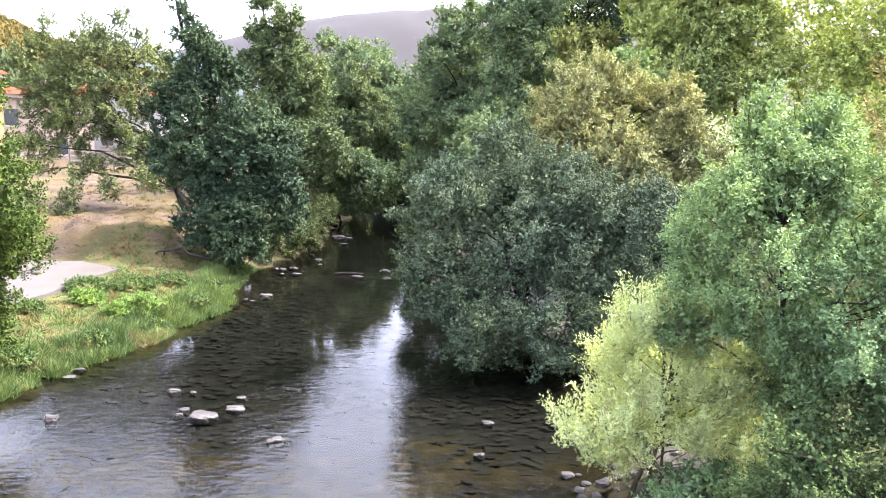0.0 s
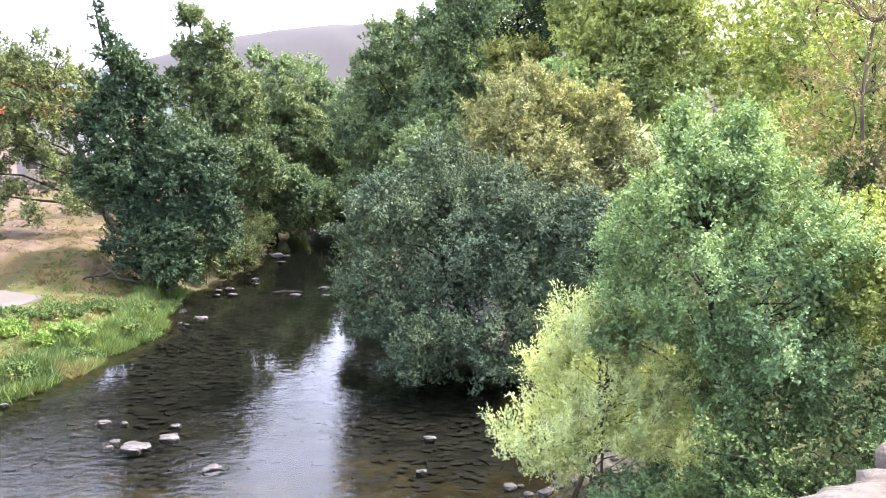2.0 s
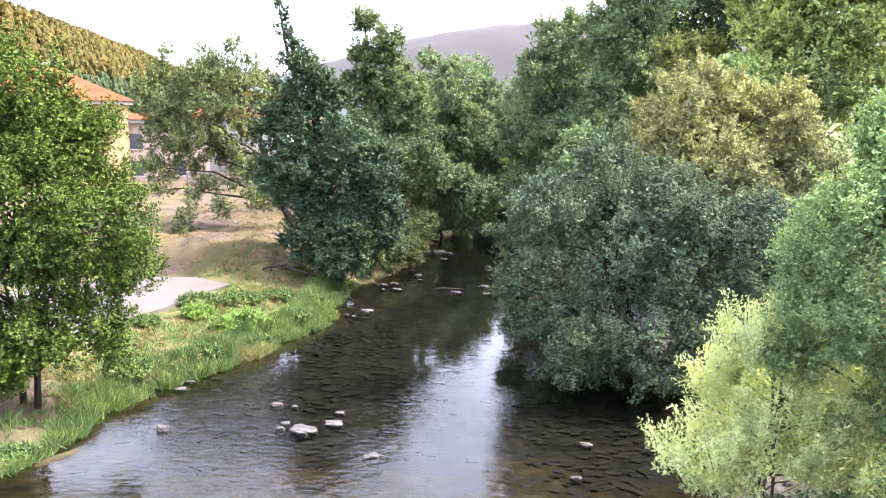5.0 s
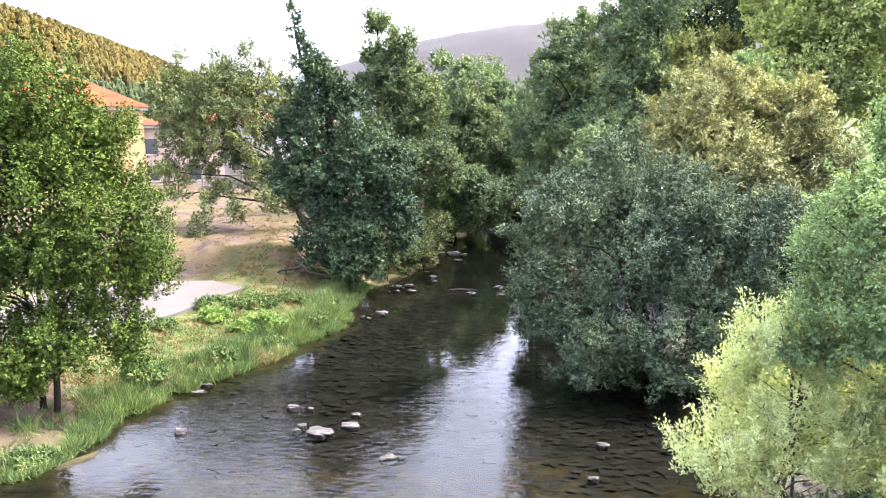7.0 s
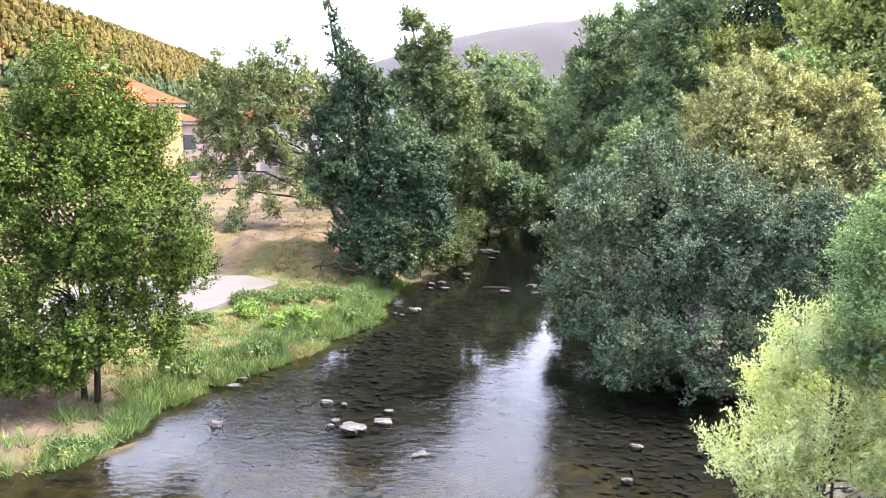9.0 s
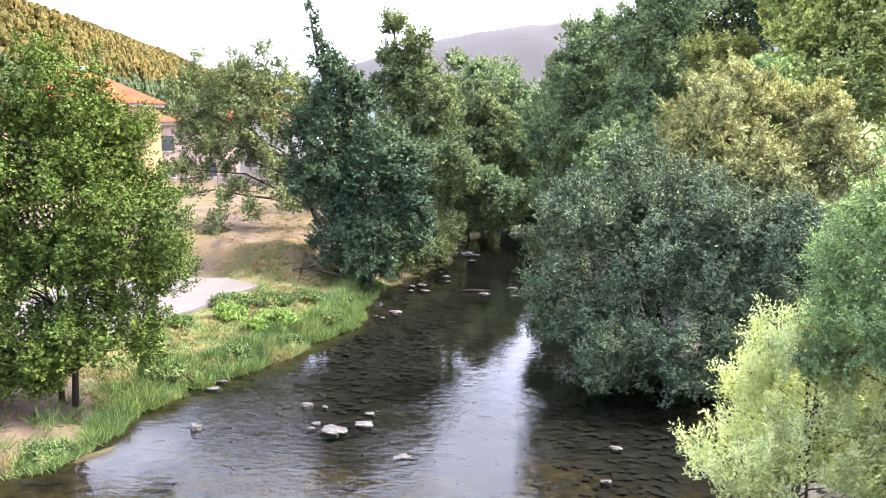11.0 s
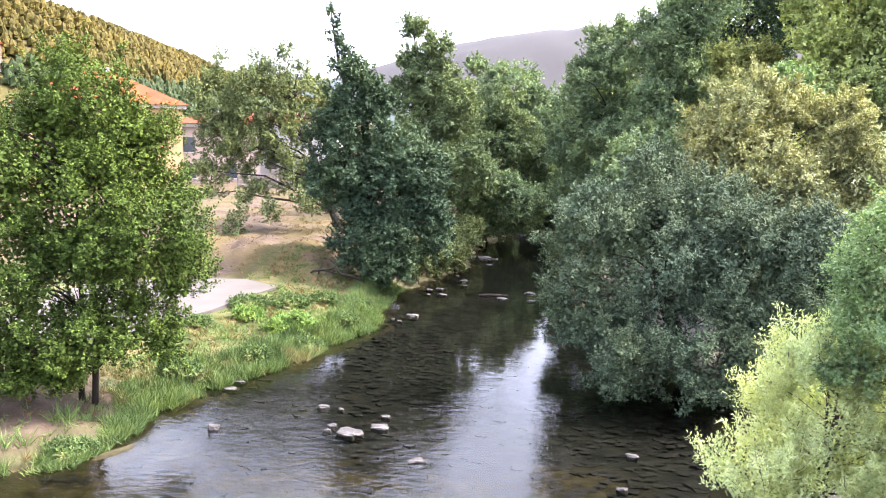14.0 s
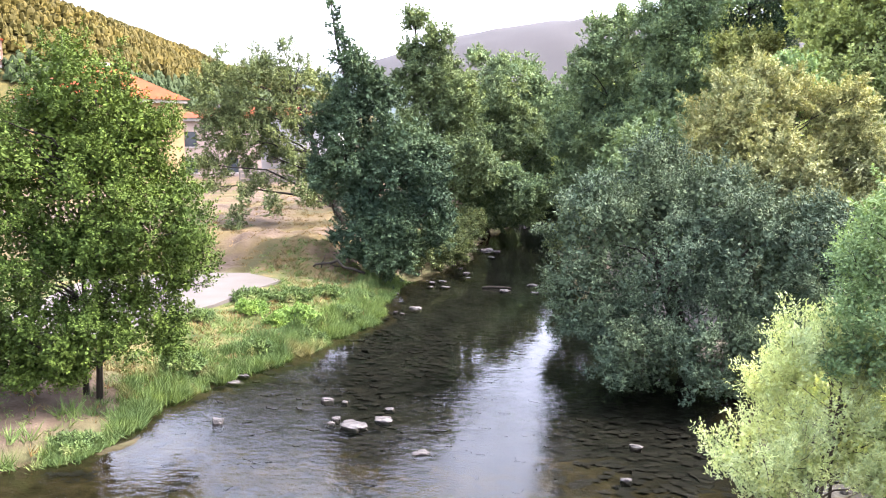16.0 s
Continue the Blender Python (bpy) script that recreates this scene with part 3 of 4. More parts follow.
# ---- trees and bushes ----
tree("alder_tree", "broad bright-green alder standing on the bare river bank", (-10.60, 15.00, ground_at(-10.60, 15.00)),
     [(-11.03, 14.9, 5.11, 1.9, 1.92, 2.13, 1), (-12.44, 14.3, 4.43, 2.11, 2, 2.22, 1), (-10.42, 14.9, 7.03, 0.99, 0.99, 1.11, 1), (-9.55, 15.2, 5.93, 0.89, 1.07, 1.19, 1), (-9.46, 15.3, 4.26, 1.21, 1.25, 1.39, 1), (-8.74, 15.4, 3.41, 0.61, 0.82, 0.91, 1), (-9.01, 15.3, 1.87, 0.46, 0.57, 0.64, 1), (-11.18, 14.1, 2.02, 1.16, 1.05, 0.87, 1), (-10.3, 14.3, 2.01, 0.87, 0.79, 0.76, 1), (-9.65, 14.9, 2.37, 0.66, 0.7, 0.78, 1), (-11.01, 14.3, 1.31, 0.88, 0.8, 0.38, 1), (-12.19, 14, 1.52, 1.05, 0.95, 0.59, 1), (-10.5, 15.7, 6.4, 0.9, 0.7, 1.1, 1), (-11.6, 15.6, 5.8, 1.1, 0.8, 1.3, 1)],
     NEAR_LEFT, 138000, 0.056, 0.7, 0.28, seed=2, trunk=0.15, up=0.75, limbs=14, gaps=0.26, stems=2, spray=0.26, core=3, inner=1.8, fill=0.45, plume=0.35, lozenge=True)
tree("grey_willow_bush", "huge rounded grey-green willow bush overhanging the water", (2.95, 20.70, ground_at(2.95, 20.70)),
     [(-0.03, 20.6, 3.94, 1.11, 1, 1.11, 1), (1.53, 21.8, 5.08, 0.92, 0.9, 1, 1), (3.17, 21.2, 4.38, 1.55, 1.4, 1.04, 1), (-0.2, 20.1, 2.08, 0.87, 1.12, 1.24, 1), (1.76, 20.9, 2.82, 2.08, 1.87, 1.93, 1), (4.08, 20.4, 2.82, 1.85, 1.66, 1.85, 1), (1.3, 19.4, 0.91, 1.34, 1.2, 0.98, 1), (3.06, 19, 1.03, 1.42, 1.28, 1.02, 1), (5.37, 20.2, 2.88, 1.39, 1.63, 1.81, 1), (4.53, 19, 1.16, 1.07, 1.02, 1.13, 1)],
     SALLOW, 132000, 0.078, 0.4, 0.27, seed=3, trunk=0.2, up=0.7, category="bush", limbs=8, stems=4, gaps=0.24, spray=0.3, core=4, inner=1.6, plume=0.5, lozenge=True)
tree("yellowing_bush", "tall willow bush with yellowing olive leaves behind the grey one", (5.30, 26.20, ground_at(5.30, 26.20)),
     [(8.23, 26.6, 5.19, 1.08, 1.13, 1.26, 1), (4.63, 26.2, 7.14, 1.43, 1.29, 1.34, 1), (5.68, 26.7, 6.98, 0.91, 0.98, 1.09, 1), (7.57, 26.8, 6.53, 0.9, 1.1, 1.23, 1), (4.94, 25.6, 5.38, 1.67, 1.5, 1.06, 1), (3.42, 25.8, 5.9, 0.63, 0.72, 0.81, 1), (6.53, 25.8, 4.68, 1.33, 1.19, 1.24, 1)],
     OLIVE, 82000, 0.1, 0.5, 0.32, seed=4, trunk=0.18, up=0.8, category="bush", limbs=6, stems=3, gaps=0.18, spray=0.34, plume=0.55)
tree("yellow_green_willow", "feathery yellow-green willow shrub on the gravel edge", (3.40, 12.10, ground_at(3.40, 12.10)),
     [(3.45, 12.0, 2.1, 0.9, 0.9, 1.4, 1), (2.7, 11.9, 1.35, 0.7, 0.7, 0.85, 1), (4.25, 11.9, 1.8, 0.8, 0.8, 1.1, 1), (3.8, 11.9, 2.95, 0.45, 0.45, 0.65, 1), (3.1, 12.0, 2.85, 0.38, 0.4, 0.6, 1), (4.8, 11.4, 1.5, 0.7, 0.7, 0.95, 1), (4.9, 11.6, 2.2, 0.55, 0.5, 0.7, 1)],
     OSIER, 75000, 0.065, 0.26, 0.26, seed=5, trunk=0.05, bark=BARK_GREY, up=1.1, category="shrub", limbs=12, stems=6, gaps=0.25, spray=0.3, plume=0.9, per=16, inner=1.1, core=5, lozenge=True)
tree("young_alder", "young fresh-green alder with a slender stem beside the bridge", (5.38, 10.80, ground_at(5.38, 10.80)),
     [(4.85, 11.1, 4.2, 1.3, 1.2, 1.8, 1), (4.7, 11.2, 5.5, 0.65, 0.7, 0.75, 1), (5.6, 10.8, 3.6, 1.05, 1.1, 1.6, 1), (4.0, 11.5, 3.6, 0.7, 0.7, 0.9, 1), (5.6, 10.6, 2.2, 0.95, 0.9, 1.1, 1), (5.3, 11.0, 5.5, 0.45, 0.45, 0.6, 1), (4.55, 11.2, 6.15, 0.25, 0.25, 0.5, 1), (5.35, 11.0, 6.1, 0.25, 0.25, 0.45, 1), (6.3, 10.6, 4.4, 0.6, 0.7, 0.9, 1)],
     ALDER_YOUNG, 110000, 0.05, 0.62, 0.22, seed=6, trunk=0.07, up=0.8, limbs=14, gaps=0.36, spray=0.26, core=6, inner=1.6, plume=0.5, lozenge=True)
tree("bramble_thicket", "dark bramble and ivy thicket under the alder", (6.2, 9.0, ground_at(6.2, 9.0)),
     [(6.0, 9.2, 1.6, 1.9, 1.4, 1.2, 1), (4.6, 9.6, 0.9, 1.3, 0.9, 0.8, 1), (7.6, 9.0, 2.2, 1.8, 1.4, 1.6, 1), (6.6, 7.8, 1.6, 1.5, 1.2, 1.2, 1)],
     BRAMBLE, 55000, 0.045, 0.7, 0.2, seed=7, trunk=0.05, category="bramble", limbs=6, stems=4, gaps=0.2, spray=0.22, plume=0.3, lozenge=True)
tree("hazel_shrub", "leafy hazel shrub with some yellow leaves near the bridge", (8.6, 10.2, ground_at(8.6, 10.2)),
     [(8.6, 10.2, 3.6, 1.5, 1.4, 1.8, 1), (9.3, 9.0, 3.0, 1.6, 1.4, 1.6, 1), (7.7, 11.2, 3.6, 1.3, 1.3, 1.6, 1)],
     SUNNY, 48000, 0.062, 0.7, 0.26, seed=8, trunk=0.08, category="shrub", limbs=8, stems=3, gaps=0.25, spray=0.26, plume=0.3, lozenge=True)
tree("ivy_cover", "low leafy ground cover at the foot of the alder", (4.6, 10.6, ground_at(4.6, 10.6)),
     [(4.0, 10.9, 0.55, 1.0, 0.7, 0.45, 1), (5.2, 10.2, 0.9, 1.2, 0.8, 0.6, 1), (3.5, 10.2, 0.4, 0.8, 0.7, 0.4, 1)],
     ALDER_YOUNG, 22000, 0.055, 0.7, 0.18, seed=15, trunk=0.02, category="ground cover", limbs=4, stems=4, gaps=0.05, spray=0.2)
# left bank
tree("dark_alder", "dense dark alder with a thin leader at the water's edge", (-8.80, 31.70, ground_at(-8.80, 31.70)),
     [(-9.19, 31.9, 7.86, 0.8, 0.77, 0.85, 1), (-9.4, 31.6, 8.88, 0.61, 0.55, 0.51, 1), (-10.72, 31.6, 11.57, 0.21, 0.28, 0.37, 0.3), (-10.47, 31.6, 10.94, 0.26, 0.34, 0.37, 0.3), (-10.34, 31.6, 10.21, 0.33, 0.38, 0.42, 0.4), (-9.92, 31.6, 9.45, 0.61, 0.55, 0.51, 0.8), (-9.76, 31.6, 8.08, 1.05, 0.95, 0.98, 1), (-10.31, 31.6, 6.34, 1.19, 1.17, 1.3, 1), (-10.65, 31.6, 4.33, 1.15, 1.12, 1.24, 1), (-8.64, 32.1, 7.75, 0.47, 0.64, 0.71, 1), (-7.59, 31.2, 5.87, 1.27, 1.14, 1.2, 1), (-6.61, 31, 4.28, 1.03, 1.24, 1.38, 1), (-8.62, 31.4, 4.24, 1.53, 1.59, 1.77, 1), (-9.33, 30.8, 2.04, 1.29, 1.16, 1.05, 1), (-7.12, 30.6, 2.46, 1.26, 1.14, 1.26, 1), (-7.91, 30.4, 1.43, 1.38, 1.24, 0.74, 1), (-6.15, 31, 2.55, 0.58, 0.78, 1.04, 1)],
     ALDER_DARK, 96000, 0.115, 0.7, 0.32, seed=9, trunk=0.2, up=0.6, limbs=14, gaps=0.2, tip=12.0, spray=0.34, plume=0.35)
tree("leaning_tree", "leaning broad tree with thin drooping branches on the dry bank", (-12.0, 36.8, ground_at(-12.0, 36.8)),
     [(-19.03, 37.8, 8.43, 1.31, 1.31, 1.45, 1), (-16.81, 38, 8.56, 2.02, 1.82, 1.73, 1), (-14.77, 38.2, 8.55, 1.58, 1.68, 1.87, 1), (-18.66, 37.2, 6.55, 1.38, 1.24, 1.15, 1), (-17.15, 37.2, 5.99, 1.71, 1.54, 1.14, 1), (-15.5, 37.6, 6.41, 1.29, 1.16, 1.29, 1), (-18.61, 36.2, 4.45, 0.73, 0.99, 1.13, 1), (-16.96, 35.2, 2.17, 0.41, 0.42, 0.47, 0.8), (-16.81, 35.6, 3.25, 0.39, 0.5, 0.55, 0.6), (-15.42, 35.8, 2.78, 0.28, 0.37, 0.72, 0.8), (-16.36, 36.6, 3.89, 0.85, 0.76, 0.45, 0.6), (-13.49, 35.8, 3.35, 0.6, 0.54, 0.6, 1), (-14.79, 37.2, 4.72, 0.91, 0.82, 0.8, 1), (-18.96, 37.8, 10.63, 0.34, 0.41, 0.46, 0.5), (-15.3, 38, 10.91, 0.31, 0.42, 0.63, 0.5)],
     LEANING, 75000, 0.115, 0.6, 0.32, seed=10, trunk=0.24, up=0.35, spray=0.42, limbs=22, gaps=0.38, core=14, tip=9.6, plume=0.4)
tree("conical_alder", "tall conical alder with a bare-sided top", (-9.30, 45.80, ground_at(-9.30, 45.80)),
     [(-7.96, 46.3, 9.48, 1.14, 1.03, 0.74, 1), (-10.38, 45.7, 13.18, 0.73, 0.66, 0.5, 1), (-9, 45.7, 11.98, 1.06, 0.95, 0.8, 1), (-10.7, 45.7, 11.27, 0.83, 0.75, 0.6, 1), (-9.61, 45.7, 10.38, 1.67, 1.5, 0.8, 1), (-11, 45.7, 9.31, 1.21, 1.09, 0.81, 1), (-8.77, 45.7, 9.19, 1.73, 1.56, 0.93, 1), (-7.76, 45.7, 7.97, 1.73, 1.56, 1.2, 1), (-9.81, 45.7, 7.32, 1.95, 1.76, 1.28, 1), (-10.35, 45.7, 4.8, 2.04, 1.84, 2.04, 1), (-7.59, 45.7, 4.48, 2.02, 2.12, 2.36, 1)],
     ALDER_FAR, 80000, 0.14, 0.65, 0.38, seed=11, trunk=0.24, up=0.45, limbs=12, gaps=0.22, tip=13.4, spray=0.42, plume=0.25)
tree("riverside_alder", "spreading alder with yellowish outer leaves over the water", (-7.2, 57.0, ground_at(-7.2, 57.0)),
     [(-6.46, 56, 8.79, 1.7, 1.53, 1.54, 1), (-4.89, 56, 6.38, 1.83, 1.9, 2.11, 1), (-7.05, 56, 5.78, 2.25, 2.21, 2.45, 1), (-3.08, 56, 4.49, 1.14, 1.02, 1.14, 1), (-8.5, 56, 6.59, 2.05, 2.03, 2.26, 1)],
     ALDER_FAR, 62000, 0.15, 0.65, 0.42, seed=12, trunk=0.22, limbs=12, gaps=0.15, spray=0.45)
tree("waterside_bush", "dark round bush leaning over the narrow water", (-6.6, 49.0, ground_at(-6.6, 49.0)),
     [(-5.32, 48.2, 2.83, 2.05, 1.85, 1.59, 1), (-6.32, 47.7, 1.44, 1.27, 1.14, 0.99, 1), (-3.93, 48.6, 2.21, 1.21, 1.34, 1.49, 1), (-7.6, 49, 3.47, 1.45, 1.63, 1.81, 1)],
     ALDER, 40000, 0.14, 0.65, 0.4, seed=18, trunk=0.12, category="bush", limbs=6, stems=3, gaps=0.05, spray=0.4, core=3)
tree("overhanging_bush", "dark bush closing the far bend of the river", (-1.6, 67.4, ground_at(-1.6, 67.4)),
     [(-2.94, 67, 3.81, 1.94, 2.18, 2.43, 1), (-3.34, 66.4, 0.84, 1.36, 1.48, 1.65, 1), (-5.34, 68, 3.27, 1.98, 2.01, 2.23, 1), (-1.38, 67.5, 2.35, 1.95, 2.64, 2.93, 1)],
     ALDER_DARK, 30000, 0.18, 0.65, 0.5, seed=17, trunk=0.12, category="bush", limbs=6, stems=3, gaps=0.05, spray=0.5, core=3, group="bushes at the far bend")
tree("riverside_tree", "dark leafy tree closing the river view", (-7.2, 80.5, ground_at(-7.2, 80.5)),
     [(-7.57, 80, 12.64, 2.59, 2.33, 2.07, 1), (-4.95, 80, 9.68, 2.19, 2.69, 2.99, 1), (-10.18, 80, 12, 2.09, 2.09, 2.32, 1), (-11.77, 80, 14.57, 0.93, 0.94, 1.04, 1), (-2.93, 80, 8.25, 1.72, 2.33, 2.58, 1), (-6.36, 80, 7.41, 3.48, 3.13, 3.48, 1)],
     ALDER, 50000, 0.2, 0.7, 0.6, seed=19, trunk=0.22, limbs=8, gaps=0.1, spray=0.5, group="trees along the river")
for k, (x, y, h, rr, mt) in enumerate([(-10.5, 60, 11.0, 3.4, WOOD), (-9, 128, 15, 7, WOOD), (-1, 135, 16, 8, WOOD), (-14, 54, 10.5, 3.2, ALDER), (-18, 140, 17, 8, WOOD), (8, 128, 16, 7, WOOD), (-6.6, 77, 12, 4.2, ALDER), (-1.6, 80, 13, 4.4, ALDER)]):
    x += 0.0105 * y
    g = ground_at(x, y)
    tree("waterside_bush", "dark round bush leaning over the narrow water", (-6.6, 49.0, ground_at(-6.6, 49.0)),
     [(-5.14, 48.2, 2.72, 1.77, 1.59, 1.41, 1), (-6.14, 47.7, 1.44, 1.2, 1.08, 0.92, 1), (-3.75, 48.6, 2.11, 0.92, 1.12, 1.24, 1), (-7.37, 48.7, 3.31, 1.44, 1.46, 1.62, 1)],
     ALDER, 40000, 0.14, 0.65, 0.4, seed=18, trunk=0.12, category="bush", limbs=6, stems=3, gaps=0.05, spray=0.4, core=3)
tree("overhanging_bush", "dark bush closing the far bend of the river", (-1.6, 67.4, ground_at(-1.6, 67.4)),
     [(-2.94, 67, 3.81, 1.94, 2.18, 2.43, 1), (-3.34, 66.4, 0.84, 1.36, 1.48, 1.65, 1), (-5.34, 68, 3.27, 1.98, 2.01, 2.23, 1), (-1.38, 67.5, 2.35, 1.95, 2.64, 2.93, 1)],
     ALDER_DARK, 30000, 0.18, 0.65, 0.5, seed=17, trunk=0.12, category="bush", limbs=6, stems=3, gaps=0.05, spray=0.5, core=3, group="bushes at the far bend")
tree("riverside_tree", "dark leafy tree closing the river view", (x, y, g), [(x, y, g + h * 0.42, rr, rr * 0.9, h * 0.4, 1), (x + 0.3, y, g + h * 0.74, rr * 0.65, rr * 0.65, h * 0.26, 1), (x + rr * 0.4, y - rr * 0.6, g + 1.4, rr * 0.6, rr * 0.6, 1.6, 1)],
         mt, 10000, max(0.22, 0.0035 * y), 0.7, 0.7, seed=20 + k, trunk=0.22, limbs=6, gaps=0.05, spray=0.6, group="trees along the river")
# right bank wood
for k, (name, label, base, lobes, mt, n) in enumerate([
        ("woodland_tree", "tall mid-green tree with a ragged top at the wood's edge", (1.2, 42.4), [(0.84, 42, 11.22, 1.35, 1.21, 1.23, 1), (1.5, 42, 12.25, 0.7, 0.63, 0.58, 1), (0.02, 42, 9.07, 1.48, 1.55, 1.72, 1), (2.23, 41.4, 9.56, 1.59, 1.43, 1.59, 1), (-0.57, 41.5, 6.57, 1.36, 1.39, 1.54, 1), (-1.54, 42, 7.17, 0.78, 1.05, 1.2, 1), (1.45, 41, 6.7, 1.8, 1.62, 1.51, 1), (-0.22, 42, 4.04, 1.51, 1.36, 1.51, 1)], ALDER, 72000),
        ("woodland_tree", "tall broad green tree of the wood on the bank", (3.9, 38.8), [(3.58, 38.5, 11.11, 1.59, 1.48, 1.64, 1), (4.48, 37.9, 9.22, 1.18, 1.29, 1.44, 1), (3.18, 38.5, 11.5, 1.06, 0.95, 1.06, 1), (3.11, 37.5, 7.54, 1.44, 1.3, 1.44, 1), (4.93, 38.5, 12.6, 1.44, 1.42, 1.57, 1), (4.52, 38.5, 6.65, 1.61, 1.45, 1.61, 1)], ALDER, 62000),
        ("woodland_tree", "small round olive-green tree inside the wood", (6.0, 33.8), [(6.09, 33.5, 9.66, 1.05, 0.94, 0.59, 1), (5.85, 33.5, 8.82, 1.14, 1.03, 0.91, 1)], WALNUT, 24000),
        ("woodland_tree", "dark blue-green tree standing deep in the wood", (8.4, 46.4), [(7.85, 46, 13.3, 2.49, 2.24, 1.87, 1), (9.99, 46, 12.13, 1.55, 1.67, 1.86, 1), (8.32, 46, 15.92, 3.09, 2.78, 2.47, 1), (11, 46, 14.93, 2.45, 2.21, 2.45, 1), (8.88, 46, 10.48, 2.82, 2.54, 1.88, 1)], ALDER_DARK, 45000),
        ("woodland_tree", "broad light-green tree of layered boughs in the wood", (10.0, 32.3), [(8.78, 32, 10.1, 1.38, 1.25, 1.23, 1), (8.11, 31.4, 8.6, 0.89, 0.8, 0.85, 1), (10.06, 31.5, 9.4, 1.25, 1.13, 1.25, 1), (9.06, 32, 12.14, 1.79, 1.61, 1.58, 1), (11, 32, 10.97, 1.46, 1.51, 1.67, 1), (9.42, 31, 7.84, 1.14, 1.02, 0.93, 1), (10.87, 31, 7.72, 1.13, 1.02, 1.13, 1), (12.56, 32, 9.41, 1.67, 1.69, 1.88, 1), (12.36, 32, 12.03, 1.66, 1.49, 1.66, 1)], WOOD, 80000),
        ("woodland_tree", "fresh green sapling rising among the bushes", (6.9, 28.6), [(6.66, 28.5, 7.99, 0.46, 0.62, 0.73, 1), (7.16, 28.5, 7.23, 0.5, 0.52, 0.58, 1)], ALDER_YOUNG, 12000)]):
    tree(name, label, (*base, ground_at(*base)), lobes, mt, n, 0.115, 0.7, 0.36, seed=200 + k, trunk=0.22, up=0.6, limbs=10, gaps=0.18, spray=0.38, plume=0.3, group="wood on the right bank")
for k, (x, y, h, rr, mt) in enumerate([(13.5, 36, 17.0, 4.4, SUNNY), (18.0, 31, 13.5, 4.0, SUNNY), (14.2, 25, 9.5, 3.0, SUNNY),
                                       (-0.4, 53, 7.5, 2.2, WOOD), (2.6, 32.5, 6.0, 2.4, ALDER), (20, 22, 10.0, 3.6, WOOD), (12.0, 18.5, 7.5, 2.6, SUNNY), (26, 30, 14, 5, WOOD), (2.4, 58, 10.5, 3.4, WOOD), (9.8, 50, 18, 4.5, WOOD), (17, 46, 20, 6, WOOD), (13, 12, 6.5, 2.4, SUNNY), (7.5, 62, 14, 4.5, WOOD), (12, 58, 23, 6, WOOD), (24, 48, 21, 6, WOOD)]):
    x += 0.0105 * y
    g = ground_at(x, y)
    tree("woodland_tree", "tall leafy tree of the wood on the bank" if h > 9 else "low leafy tree at the wood's edge", (x, y, g), [(x, y, g + h * 0.4, rr, rr * 0.9, h * 0.38, 1), (x - 0.4, y - 0.5, g + h * 0.72, rr * 0.75, rr * 0.7, h * 0.27, 1), (x - rr * 0.5, y - rr * 0.4, g + h * 0.5, rr * 0.6, rr * 0.6, h * 0.2, 1)],
         mt, 27000 if math.hypot(x, y) < 35 else 12000, min(0.2, 0.0042 * math.hypot(x, y)), 0.72, 0.4 if y < 35 else 0.6, seed=40 + k, trunk=0.2, limbs=6, gaps=0.1, spray=0.4, group="wood on the right bank")

for x, y, rr, h in ((-7.0, 54.5, 1.6, 4.2), (-0.2, 50.5, 1.4, 3.6), (-7.0, 60.0, 1.6, 4.2), (-0.4, 62.0, 1.6, 4.5)):
    g = max(ground_at(x, y), 0)
    tree("overhanging_bush", "dark bush overhanging the far water", (x, y, g), [(x, y, g + h * 0.45, rr, rr, h * 0.48, 1), (x, y - 0.8, g + 0.9, rr * 0.8, rr * 0.8, 1.0, 1)],
         ALDER, 9000, 0.21, 0.7, 0.4, seed=int(130 + y), trunk=0.08, category="bush", limbs=4, stems=3, gaps=0.02, group="bushes at the far bend")

# dead tree
dead = tree("dying_tree", "half-dead tree with a bare grey trunk and sparse rusty leaves", (9.3, 14.6, ground_at(9.3, 14.6)),
            [(9.3, 14.6, 7.0, 1.5, 1.4, 3.2, 1), (9.6, 14.6, 4.0, 1.4, 1.3, 1.6, 1)], leaf_mat("sparse_rusty_leaves", (0.08, 0.085, 0.03), (0.17, 0.15, 0.06), (0.17, 0.1, 0.06), 0.0), 16000, 0.06, 0.65, 0.22,
            seed=77, trunk=0.055, bark=BARK_GREY, limbs=26, gaps=0.5, tip=11.0, core=20)
tree("trunk_ivy", "dark ivy climbing the trunk of the half-dead tree", (9.15, 14.45, ground_at(9.15, 14.45)),
     [(9.3, 14.6, 2.6, 0.55, 0.5, 1.3, 1), (9.3, 14.6, 4.8, 0.4, 0.4, 1.2, 1)], BRAMBLE, 14000, 0.06, 0.75, 0.2, seed=78, trunk=0.03, category="ivy", limbs=4, stems=3, gaps=0.15, spray=0.2, tip=5.6)


